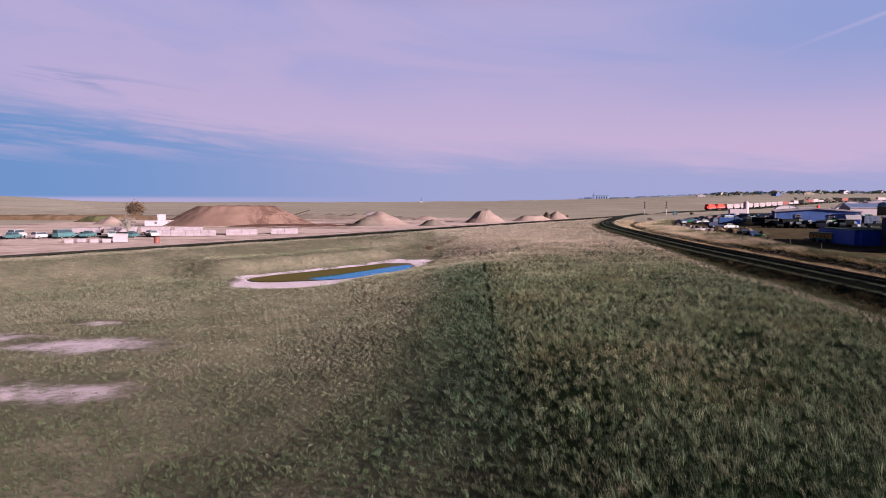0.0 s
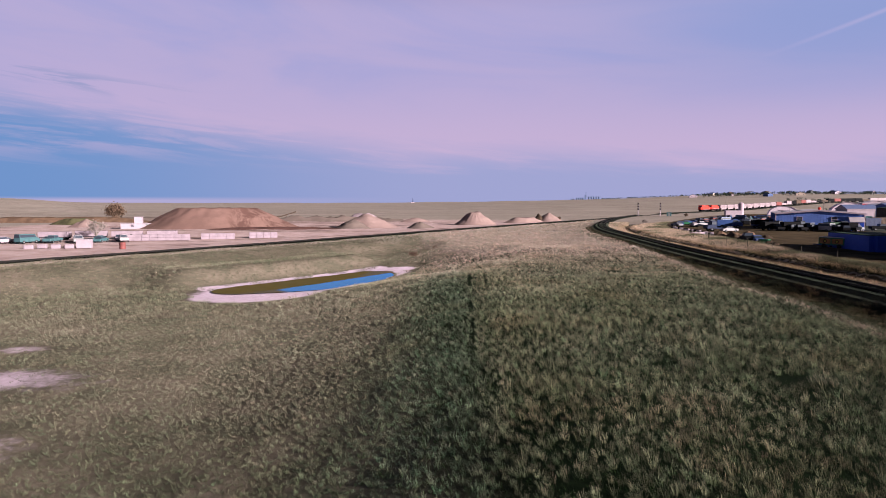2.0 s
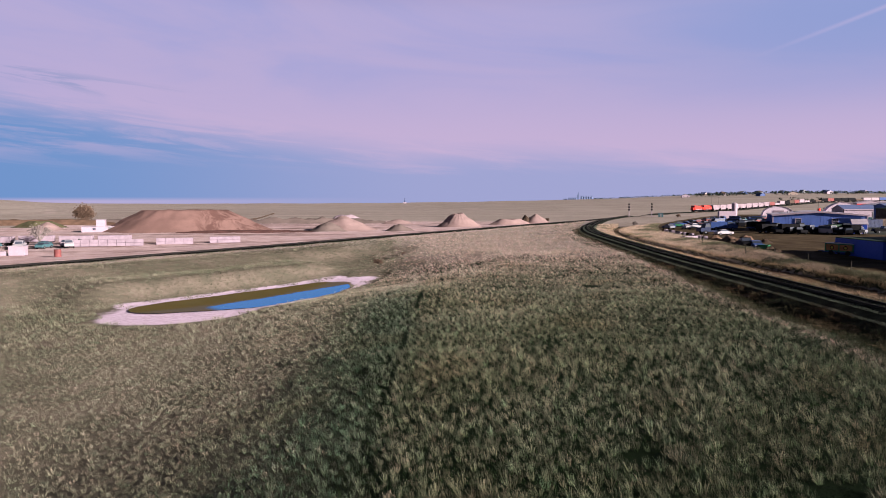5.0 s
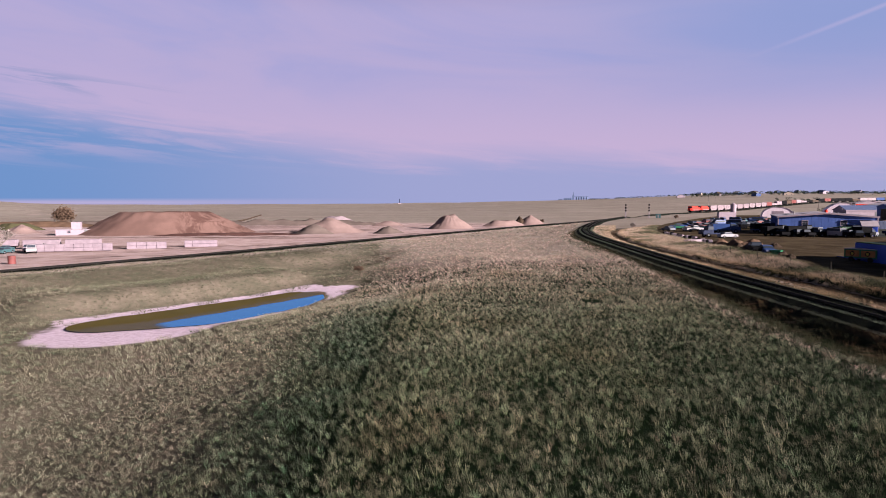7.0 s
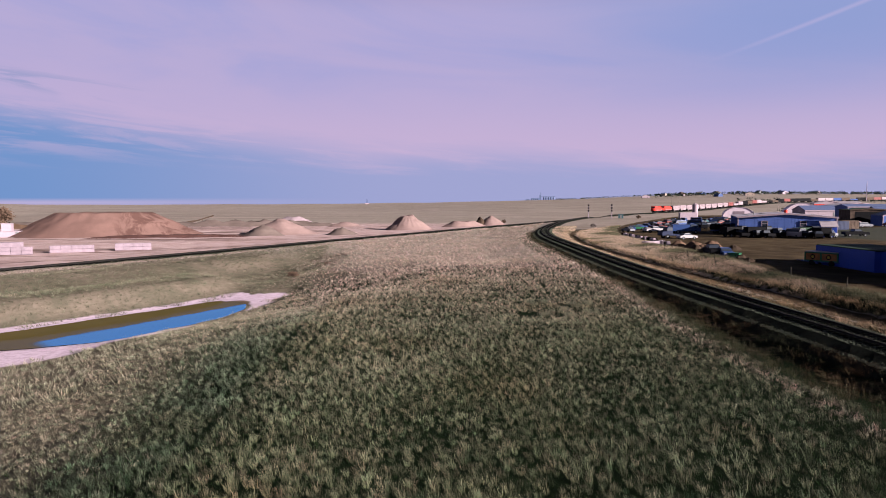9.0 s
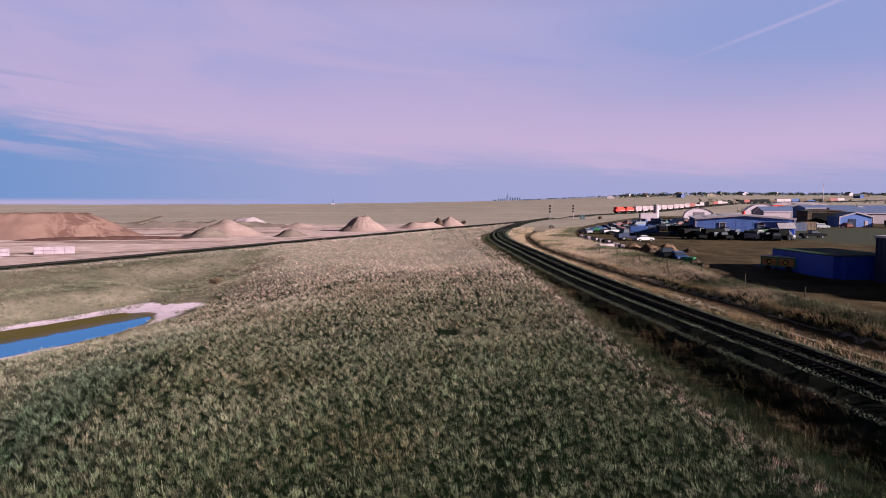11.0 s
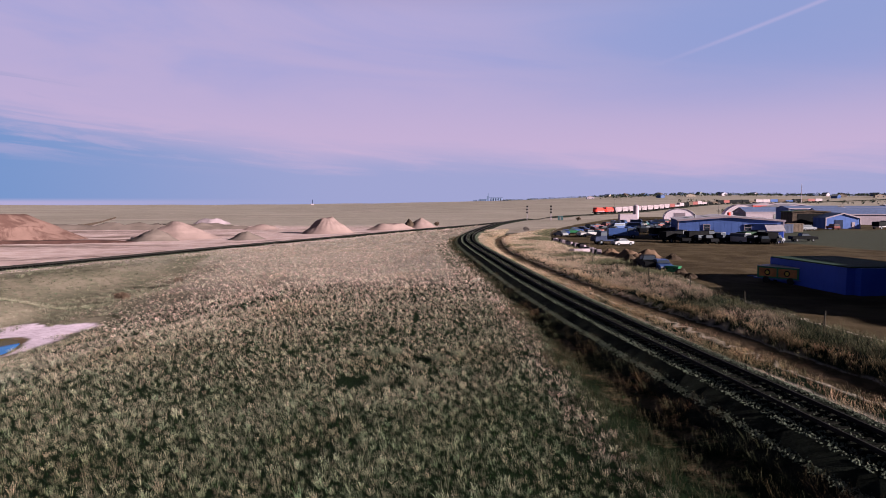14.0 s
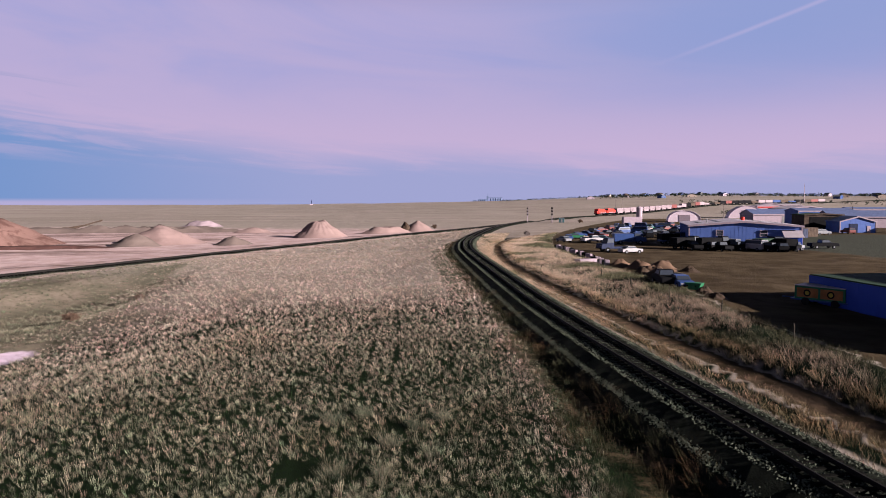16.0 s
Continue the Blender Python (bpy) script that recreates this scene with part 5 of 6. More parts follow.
def container(x, y, turn, paint, label, length=6.1):
    root = thing("shipping_container", label, "container", pose(x, y, at(x, y), 0, 0, turn))
    part("shell", box(-length / 2, length / 2, -1.22, 1.22, 0.1, 2.6, 0.03), paint, root)
    for s in (-1, 1):
        ridge = [(-length / 2 + 0.3, s * 1.21)]
        for i in range(int(length / 0.5) - 1):
            u = -length / 2 + 0.3 + i * 0.5
            ridge += [(u + 0.06, s * 1.26), (u + 0.25, s * 1.26), (u + 0.31, s * 1.21), (u + 0.5, s * 1.21)]
        bm = bmesh.new()
        low, high = [[bm.verts.new((u, v, z)) for u, v in ridge] for z in (0.25, 2.45)]
        for i in range(len(ridge) - 1):
            bm.faces.new((low[i], low[i + 1], high[i + 1], high[i]))
        part("corrugated_side", bm, paint, root)
    for s in (-0.62, 0.62):
        part("end_door", box(-length / 2 - 0.04, -length / 2 + 0.01, s - 0.58, s + 0.58, 0.2, 2.5), paint, root)


container(146, 226, 12, M_NAVY, "dark navy shipping container behind the workshop")
container(152, 230, 8, M_BROWN, "rust-brown shipping container behind the workshop")
container(139, 262, 4, M_BROWN, "rust-brown shipping container in the scrapyard", 12.2)
container(160, 252, -20, M_TEAL, "teal shipping container near the garage")


def white_tank():
    root = thing("white_silo", "tall narrow white silo behind the scrapyard", "silo", pose(178, 388, at(178, 388)))
    part("shell", rod((0, 0, 0), (0, 0, 7.2), 1.5, 1.5, 20), M_WHITE, root, smooth=False)
    part("cap", rod((0, 0, 7.2), (0, 0, 7.9), 1.52, 0.3, 20), M_WHITE, root)
    root = thing("white_box_trailer", "white box trailer standing among scrapped cars", "trailer", pose(139, 312, at(139, 312), 0, 0, -8))
    part("box_body", box(-3.6, 3.6, -1.25, 1.25, 0.9, 4.1, 0.05), M_WHITE, root)
    part("chassis", box(-3.6, 3.6, -0.9, 0.9, 0.6, 0.9), M_BLACK, root)
    for u in (-2.6, -1.6, 2.4):
        for s in (-1, 1):
            part("wheel", rod((u, s * 0.85, 0.45), (u, s * 1.15, 0.45), 0.45, 0.45, 14), M_TYRE, root)


white_tank()


def dome(name, label, x, y, turn, width, height, length, pointed=0.0):
    root = thing(name, label, "hangar", pose(x, y, at(x, y), 0, 0, turn))
    n = 18
    prof = []
    for i in range(n + 1):
        a = math.pi * i / n
        u, v = math.cos(a), math.sin(a) ** (0.8 + pointed * 0.5)
        prof.append((u * width / 2, v * height))
    part("fabric_shell", prism(prof, 0, length), M_FABRIC, root)
    part("door", box(-width * 0.17, width * 0.17, -0.08, 0.02, 0, height * 0.62), M_WHITE, root)
    bm = bmesh.new()
    for i in range(n):
        (x0, z0), (x1, z1) = prof[i], prof[i + 1]
        rod((x0, -0.03, z0), (x1, -0.03, z1), 0.14, 0.14, 6, bm)
    part("end_arch", bm, M_WHITE, root)


dome("fabric_hangar", "white fabric hangar with a rounded top", 195.4, 374, -25, 15.5, 5.6, 18)
dome("fabric_hangar", "white fabric hangar with a peaked top", 271, 436, -27, 22, 7.6, 22, 1.0)


def yard_edge_bits():
    rng = random.Random(6)
    pts = glide([(70.8, 200), (69.4, 188), (68.0, 177), (66.6, 167), (65.6, 160)], 2.1)
    for i, (x, y) in enumerate(pts):
        root = thing("concrete_block", "pale concrete barrier block along the yard's edge", "barrier", pose(x + rng.uniform(-0.3, 0.3), y, at(x, y), 0, 0, rng.uniform(60, 120)), "edge blocks")
        part("block", box(-0.75, 0.75, -0.35, 0.35, 0, 0.75 + rng.uniform(-0.1, 0.2), 0.05), M_CONCRETE if i % 3 else M_BLACK, root)
        part("lifting_loop", box(-0.12, 0.12, -0.03, 0.03, 0.7, 1.0), M_BLACK, root)
    root = thing("concrete_slab", "long pale concrete slab lying beside the yard", "slab", pose(64.0, 164.5, at(64, 164.5), 0, 0, 20))
    part("slab", box(-2.2, 2.2, -0.7, 0.7, 0, 0.55, 0.06), M_CONCRETE, root)


yard_edge_bits()


def heap(name, label, x, y, rx, ry, h, material, flat=0.0, seed=1, turn=0.0, rough=0.25, sink=0.3, grooves=0.0, category="gravel heap", group="", segments=(56, 22), kind=""):
    """A tipped heap with its own angle of repose, gullies and slumped foot."""
    bm = bmesh.new()
    na, nr = segments
    rings = []
    off = Vector((seed * 7.3, seed * 3.1, 0))
    for j in range(nr + 1):
        t = j / nr
        ring = []
        for i in range(na):
            a = 2 * math.pi * i / na
            edge = 1 + 0.16 * noise.noise(Vector((math.cos(a) * 1.4, math.sin(a) * 1.4, seed)))
            r = t * edge
            prof = min(1.0, (1 - t) / (1 - flat)) if flat < 1 else 1 - t
            prof = prof ** 1.12 if prof < 0.5 else prof
            p = Vector((math.cos(a) * r * rx, math.sin(a) * r * ry, 0))
            bump = noise.fractal(p * max(0.22, 1.8 / rx) + off, 1.0, 2.0, 4) * rough * (0.35 + prof) * min(1.0, 4 * (1 - t))
            rill = grooves * math.sin(a * 23 + 2 * noise.noise(p * 0.2)) * prof * (1 - prof) * 2
            ring.append(bm.verts.new((p.x, p.y, prof * h + bump + rill - sink)))
        rings.append(ring)
    for j in range(nr):
        for i in range(na):
            k = (i + 1) % na
            if j == 0:
                continue
            bm.faces.new((rings[j][i], rings[j + 1][i], rings[j + 1][k], rings[j][k]))
    bm.faces.new(rings[1])
    bmesh.ops.delete(bm, geom=rings[0], context="VERTS")
    bmesh.ops.recalc_face_normals(bm, faces=bm.faces[:])
    ob = part(name, bm, material, smooth=True)
    ob.matrix_basis = pose(x, y, at(x, y), 0, 0, turn)
    return tagged(ob, label, category, group, kind)


# later dark ones are added to fill the dark line along the edge
for i, (x, y, r, h) in enumerate(((66.5, 158, 2.6, 1.3), (68.2, 155, 2.9, 1.5), (69.6, 151.5, 3.0, 1.4), (67.6, 149.5, 2.4, 1.1), (71.5, 155, 2.4, 1.2), (66.0, 145.5, 2.4, 1.2), (64.6, 141.5, 2.2, 1.1), (72.5, 149, 2.0, 0.9), (65.2, 148.2, 1.8, 1.0), (65.4, 143.6, 1.7, 1.1), (63.9, 138.9, 1.6, 0.9), (62.6, 128.6, 1.7, 0.7), (61.8, 125.2, 1.6, 0.6))):
    heap("soil_mound", "tipped brown soil heap at the yard's edge", x, y, r, r * 0.85, h, M_SOIL if i < 5 else M_DARK_SOIL, 0.15, i + 3, i * 40, 0.38, 0.2, category="soil heap", group="soil heaps", segments=(28, 10))

# ---- left-hand gravel yard ----
heap("red_gravel_mound", "huge flat-topped heap of red gravel with damp slides", -82, 262, 31, 16, 8.0, M_RED_MOUND, 0.46, 2, 6, 0.3, 0.6, 0.12, segments=(120, 34))
heap("damp_gravel_bank", "low dark damp gravel strip at the foot of the red heap", -56, 246, 30, 3.0, 1.1, M_RED_WET, 0.5, 21, 6, 0.2, 0.3)
heap("gravel_cone", "pale pink gravel cone in the yard", -25, 263, 14, 10.5, 5.6, M_PINK_GRAVEL, 0.08, 5, 10, 0.35, 0.4, 0.12)
heap("gravel_cone", "smaller grey gravel cone leaning on a pink one", -29, 254.5, 8.5, 6.0, 3.9, M_GREY_GRAVEL, 0.04, 6, 0, 0.3, 0.4)
heap("gravel_cone", "small grey gravel cone beside the spur", -4.0, 256, 6.5, 5, 2.8, M_GREY_GRAVEL, 0.05, 7, 0, 0.3, 0.3)
heap("gravel_mound", "steep pale gravel heap with a gullied top", 18.5, 291, 10.5, 8.5, 5.9, M_PINK_GRAVEL, 0.20, 8, 0, 0.55, 0.4, 0.12, segments=(92, 26))
heap("gravel_bank", "low flat pale gravel heap", 42, 312, 11, 6, 2.6, M_PINK_GRAVEL, 0.45, 9, 12, 0.3, 0.3)
heap("gravel_mound", "steep grey heap with a dark broken face", 55, 318, 8, 6, 4.6, M_PINK_GRAVEL, 0.03, 10, 0, 0.4, 0.3)
heap("soil_mound", "dark broken soil heap against a gravel heap", 49.8, 317, 3.6, 3.4, 4.0, M_DARK_SOIL, 0.05, 11, 0, 0.9, 0.3, category="soil heap")
heap("gravel_mound", "bright white gravel heap far across the yard", -41, 400, 11, 6, 3.2, M_PALE_GRAVEL, 0.3, 12, 0, 0.5, 0.3)
heap("gravel_bank", "low pale gravel heap far across the yard", -8, 330, 9, 5, 2.4, M_PINK_GRAVEL, 0.2, 13, 0, 0.4, 0.3)
heap("gravel_cone", "small pink gravel cone far across the yard", -136, 270, 7.5, 6, 3.4, M_PINK_GRAVEL, 0.05, 14, 0, 0.3, 0.3)
heap("soil_mound", "low olive grassed bank far across the yard", -156, 300, 12, 6, 2.9, M_OLIVE, 0.4, 15, 0, 0.4, 0.3, category="soil heap")
heap("soil_mound", "long low dark bank behind the yard", -190, 330, 60, 8, 2.6, M_SOIL, 0.6, 16, 4, 0.4, 0.3, category="soil heap")
heap("gravel_bank", "long low pale bank behind the yard", -120, 345, 70, 8, 2.2, M_GREY_GRAVEL, 0.6, 17, -3, 0.4, 0.3)
heap("gravel_bank", "long low rough bank behind the cones", -50, 340, 45, 6, 2.4, M_GREY_GRAVEL, 0.5, 18, -3, 0.9, 0.3)


def left_yard():
    r = thing("weighbridge_office", "low white office with a square upper cabin in the gravel yard", "building", pose(-108, 253, at(-108, 253), 0, 0, 18))
    part("ground_floor", box(-6, 9.6, 0, 5, 0, 1.9, 0.04), M_WHITE, r)
    part("upper_cabin", box(-1.5, 1.3, 1, 4.4, 1.9, 4.3, 0.04), M_WHITE, r)
    part("flat_roof", box(-6.15, 9.75, -0.15, 5.15, 1.9, 2.0, 0.02), M_WHITE_ROOF, r)
    part("cabin_roof", box(-1.65, 1.45, 0.85, 4.55, 4.3, 4.4, 0.02), M_WHITE_ROOF, r)
    window(r, -2.0, 0.8, 0.9, 0.8, -0.06)
    door(r, 3.0, 1.0, 1.8, M_GREY)
    for i, (x, y, ln, tn) in enumerate(((-69.5, 178, 15.5, 12), (-56.5, 185, 8.5, 14), (-46, 191, 7.5, 14))):
        root = thing("concrete_wall_stack", "low row of pale concrete wall blocks in the gravel yard", "wall blocks", pose(x, y, at(x, y), 0, 0, tn), "wall block rows")
        n = max(2, int(ln / 1.8))
        bm0 = random.Random(i)
        for k in range(n):
            u = -ln / 2 + ln * k / n
            for lvl in range(2):
                if lvl and bm0.random() < 0.12:
                    continue
                part("block", box(u + 0.02, u + ln / n - 0.02, -0.45 + bm0.uniform(-0.06, 0.06), 0.45, lvl * 0.8 + 0.01, lvl * 0.8 + 0.79, 0.04), M_CONCRETE, root)
    rng = random.Random(77)
    for k in range(15):
        paint, word = rng.choice([(M_CARWHITE, "white"), (M_CARWHITE, "white"), (M_SILVER, "silver"), (M_WHITE, "dull white"), (M_TEAL, "teal")])
        style = rng.choice(["sedan", "suv", "van", "pickup"])
        x = -112 + k * 2.6 + rng.uniform(-0.6, 0.6)
        y = 163 + (k % 2) * 5.5 + k * 0.75
        vehicle(style, paint, x, y, rng.uniform(60, 120), "%s %s parked in a row in the gravel yard" % (word, {"sedan": "saloon car", "suv": "off-road car", "pickup": "pickup", "van": "van"}[style]), "vehicles in the gravel yard", {"van": "van", "pickup": "pickup truck"}.get(style, "car"))
    for k in range(4):
        x, y = -98 + k * 8.5, 182 + k * 2.0
        root = thing("box_trailer", "long white box trailer in the gravel yard", "trailer", pose(x, y, at(x, y), 0, 0, 10 + rng.uniform(-5, 5)), "box trailers")
        part("box_body", box(-3.7, 3.7, -1.2, 1.2, 0.8, 2.2, 0.05), M_CONCRETE, root)
        part("chassis", box(-3.6, 3.6, -0.8, 0.8, 0.55, 0.8), M_BLACK, root)
        for u in (-2.6, 2.6):
            for s in (-1, 1):
                part("wheel", rod((u, s * 0.8, 0.42), (u, s * 1.1, 0.42), 0.42, 0.42, 12), M_TYRE, root)
    root = thing("white_cabin", "small white site cabin beside the spur", "cabin", pose(-74.5, 152, at(-74.5, 152), 0, 0, 12))
    part("body", box(-1.4, 1.4, -1, 1, 0.1, 1.9, 0.04), M_WHITE, root)
    part("roof", box(-1.5, 1.5, -1.1, 1.1, 1.9, 2.0), M_WHITE_ROOF, root)
    for k in range(4):
        x, y = -85 + k * 2.6, 149.5 + k * 0.5
        root = thing("stone_heap_block", "pale concrete block lying beside the spur", "block", pose(x, y, at(x, y), 0, 0, rng.uniform(0, 40)), "loose blocks")
        part("block", box(-0.9, 0.9, -0.5, 0.5, 0, 0.9, 0.08), M_CONCRETE, root)
    root = thing("red_drum", "faded red fuel drum in the gravel yard", "drum", pose(-63.5, 146, at(-63.5, 146)))
    part("shell", rod((0, 0, 0), (0, 0, 1.35), 0.62, 0.62, 18), M_CARRED, root)
    part("lid", rod((0, 0, 1.35), (0, 0, 1.42), 0.58, 0.55, 18), M_CARRED, root)


left_yard()


def conveyor(x, y, turn, length, rise, label):
    root = thing("conveyor", label, "conveyor", pose(x, y, at(x, y), 0, 0, turn))
    part("belt_frame", rod((0, 0, 0.6), (length, 0, rise), 0.35, 0.35, 6), M_BROWN, root)
    part("leg", rod((length * 0.6, -0.8, 0), (length * 0.62, 0, rise * 0.62), 0.1), M_BROWN, root)
    part("leg", rod((length * 0.6, 0.8, 0), (length * 0.62, 0, rise * 0.62), 0.1), M_BROWN, root)
    part("hopper", prism([(-1.4, 1.9), (1.4, 1.9), (0.5, 0.5), (-0.5, 0.5)], -1, 1), M_BROWN, root)
    part("axle", rod((length * 0.6, -1, 0.4), (length * 0.6, 1, 0.4), 0.4, 0.4, 10), M_TYRE, root)


conveyor(-84, 352, 15, 13, 4.6, "dark stacking conveyor raised over the far gravel")
conveyor(-88, 346, 8, 12, 2.6, "dark low conveyor lying along the far gravel")

# ---- signals ----
def signal(x, y, label):
    root = thing("railway_signal", label, "signal", pose(x, y, at(x, y), 0, 0, -18), "railway signals")
    part("mast", rod((0, 0, 0), (0, 0, 7.3), 0.17, 0.14, 10), M_WHITE, root)
    part("foundation", box(-0.45, 0.45, -0.45, 0.45, -0.2, 0.35, 0.05), M_CONCRETE, root)
    for z in (7.0, 5.5, 4.0):
        head = part("signal_head", box(-0.42, 0.42, -0.35, -0.1, z - 0.45, z + 0.45, 0.05), M_BLACK, root)
        part("hood", rod((0, -0.35, z), (0, -0.75, z), 0.2, 0.18, 10), M_BLACK, head)
    bm = bmesh.new()
    for s in (-0.22, 0.22):
        rod((s, 0.35, 0), (s, 0.35, 6.6), 0.03, 0.03, 5, bm)
    for k in range(16):
        rod((-0.22, 0.35, 0.4 + k * 0.4), (0.22, 0.35, 0.4 + k * 0.4), 0.02, 0.02, 4, bm)
    part("ladder", bm, M_SILVER, root)


signal(117.0, 383.5, "white railway signal mast with three black heads")
signal(128.5, 380.0, "white railway signal mast with three black heads")
root = thing("relay_hut", "small grey-green relay hut beside the signals", "hut", pose(133.5, 380, at(133.5, 380), 0, 0, -20))
part("body", box(-1.3, 1.3, -0.9, 0.9, 0, 2.2, 0.03), M_TEAL, root)
part("roof", box(-1.4, 1.4, -1.0, 1.0, 2.2, 2.35), M_GREY, root)
part("door", box(-0.4, 0.4, -0.95, -0.9, 0.1, 1.9), M_GREY, root)

# ---- train ----
ARC = np.concatenate([[0], np.cumsum(np.linalg.norm(np.diff(main_line, axis=0), axis=1))])
TRAIN_START = ARC[np.argmin(np.hypot(main_line[:, 0] - 203, main_line[:, 1] - 510))]


def on_track(s):
    x, y, z = (np.interp(s, ARC, c) for c in (main_line[:, 0], main_line[:, 1], main_top))
    x2, y2 = (np.interp(s + 2, ARC, c) for c in (main_line[:, 0], main_line[:, 1]))
    return pose(x, y, z + 0.3, 0, 0, math.degrees(math.atan2(y2 - y, x2 - x)))


def bogies(root, at_x):
    for u in at_x:
        b = part("bogie", box(u - 1.5, u + 1.5, -1.0, 1.0, 0.45, 0.8), M_BLACK, root)
        for k in (-0.9, 0.9):
            part("wheelset", rod((u + k, -0.95, 0.46), (u + k, 0.95, 0.46), 0.46, 0.46, 14), M_BLACK, b)


def locomotive(m):
    root = thing("locomotive", "bright red diesel locomotive at the head of a freight train", "locomotive", m, "freight train")
    part("underframe", box(-10.5, 10.5, -1.45, 1.45, 0.95, 1.35, 0.04), M_BLACK, root)
    part("long_hood", box(-5.6, 10.0, -1.1, 1.1, 1.35, 4.3, 0.12), M_RED, root)
    part("cab", box(-8.6, -5.6, -1.5, 1.5, 1.35, 4.6, 0.12), M_RED, root)
    part("nose", box(-10.3, -8.6, -1.15, 1.15, 1.35, 3.1, 0.15), M_RED, root)
    part("windscreen_glazing", box(-8.66, -8.3, -1.3, 1.3, 3.35, 4.05), M_GLASS, root)
    part("side_glazing", box(-7.9, -6.4, -1.54, 1.54, 3.35, 4.05), M_GLASS, root)
    part("radiator", box(6.8, 9.6, -1.35, 1.35, 3.5, 4.4, 0.05), M_BLACK, root)
    part("fuel_tank", box(-2.6, 2.6, -1.3, 1.3, 0.35, 0.95, 0.1), M_BLACK, root)
    part("stripe", box(-5.5, 9.8, -1.13, 1.13, 1.5, 1.75), M_WHITE, root)
    bogies(root, (-7.2, 7.2))


def wagon(m, paint, kind_, label):
    root = thing("railway_wagon", label, "wagon", m, "freight train")
    if kind_ == "hopper":
        bm = bmesh.new()
        prof = [(-8.0, 2.2), (-5.6, 0.9), (5.6, 0.9), (8.0, 2.2), (8.0, 4.2), (7.4, 4.6), (-7.4, 4.6), (-8.0, 4.2)]
        part("tub", prism(prof, -1.5, 1.5, bevel=0.05), paint, root)
        part("end_sill", box(-8.3, 8.3, -1.2, 1.2, 0.95, 1.25), M_BLACK, root)
        bm = bmesh.new()
        for k in range(11):
            for s in (-1, 1):
                box(-7.2 + k * 1.44, -7.08 + k * 1.44, min(s * 1.48, s * 1.58), max(s * 1.48, s * 1.58), 1.6, 4.3, bm=bm)
        part("side_posts", bm, paint, root)
    else:
        part("body", box(-8.1, 8.1, -1.5, 1.5, 1.1, 4.4 if kind_ == "box" else 2.9, 0.05), paint, root)
        part("door", box(-1.6, 1.6, -1.55, 1.55, 1.2, 4.2 if kind_ == "box" else 2.8), paint, root)
        part("end_sill", box(-8.3, 8.3, -1.2, 1.2, 0.85, 1.1), M_BLACK, root)
    bogies(root, (-5.8, 5.8))


locomotive(on_track(TRAIN_START + 10.6))
locomotive(on_track(TRAIN_START + 32.4))
wrng = random.Random(12)
for k in range(34):
    m = on_track(TRAIN_START + 53 + k * 17.2)
    if k < 9:
        wagon(m, M_PALE_WAGON, "hopper", "white covered hopper wagon of a freight train")
    else:
        paint, word = wrng.choice([(M_BROWN, "brown"), (M_BLACK, "black"), (M_BROWN, "brown"), (M_CARRED, "faded red"), (M_BLACK, "black"), (M_PALE_WAGON, "white"), (M_CARBLUE, "dark blue")])
        kind_ = wrng.choice(["box", "box", "gondola"])
        wagon(m, paint, kind_, "%s %s wagon of a freight train" % (word, "boxed" if kind_ == "box" else "open-topped"))

# ---- trees ----
def tree(name, label, x, y, height, spread_, seed, twig, bare=True, category="tree", leaves=900, leaf=0.22):
    rng = random.Random(seed)
    root = thing(name, label, category, pose(x, y, at(x, y)))
    bm = bmesh.new()
    tips = []

    def grow(a, d, length, r, level):
        b = a + d * length
        rod(a, b, r, r * 0.66, 6 if level < 2 else 4, bm)
        tips.append(b)
        if level >= 4:
            return
        for k in range(rng.choice((2, 3, 3))):
            t = rng.uniform(0.55, 1.0)
            e = (d + Vector((rng.uniform(-1, 1), rng.uniform(-1, 1), rng.uniform(-0.25, 0.7))) * spread_).normalized()
            grow(a + d * length * t, e, length * rng.uniform(0.58, 0.8), r * 0.6, level + 1)

    for s in range(2 if bare else 3):
        grow(Vector((rng.uniform(-0.2, 0.2), rng.uniform(-0.2, 0.2), -0.2)), Vector((rng.uniform(-0.35, 0.35), rng.uniform(-0.3, 0.3), 1)).normalized(), height * 0.3, height * 0.035, 0)
    part("trunk", bm, M_BARK if bare else M_TWIG, root)
    gen = np.random.default_rng(seed)
    c = np.array([tuple(t) for t in tips if t.z > height * 0.2])
    c = c[gen.integers(0, len(c), leaves)] + gen.normal(0, height * (0.05 if bare else 0.07), (leaves, 3))
    c[:, 2] = np.maximum(c[:, 2], 0.15)
    v = c[:, None, :] + gen.normal(0, leaf, (leaves, 3, 3))
    ob = new("crown", raw_mesh("crown", v.reshape(-1, 3), np.arange(leaves * 3).reshape(-1, 3), twig))
    ob.parent = root
    return root


tree("bare_tree", "bare grey cottonwood tree in the gravel yard", -84, 176, 7.6, 0.85, 3, M_BARK, True, leaves=700, leaf=0.12)
tree("brown_tree", "round brown leafless tree behind the gravel yard", -157, 337, 11.5, 1.1, 5, M_TWIG, False, leaves=5200, leaf=0.3)
tree("bare_shrub", "bare reddish shrub beside the signals", 140, 372, 2.6, 1.2, 8, M_TWIG, False, "shrub", 900, 0.14)
tree("bare_shrub", "bare shrub in the grass beside the scrapyard", 80, 255, 2.4, 1.0, 9, M_BARK, True, "shrub", 500, 0.1)
tree("bare_shrub", "dark shrub on the far grass", 66, 352, 2.6, 1.2, 10, M_TWIG, False, "shrub", 700, 0.16)
tree("bare_shrub", "low evergreen shrub beside the gravel yard", -78, 181, 2.0, 1.4, 12, M_LEAF, False, "shrub", 1300, 0.2)
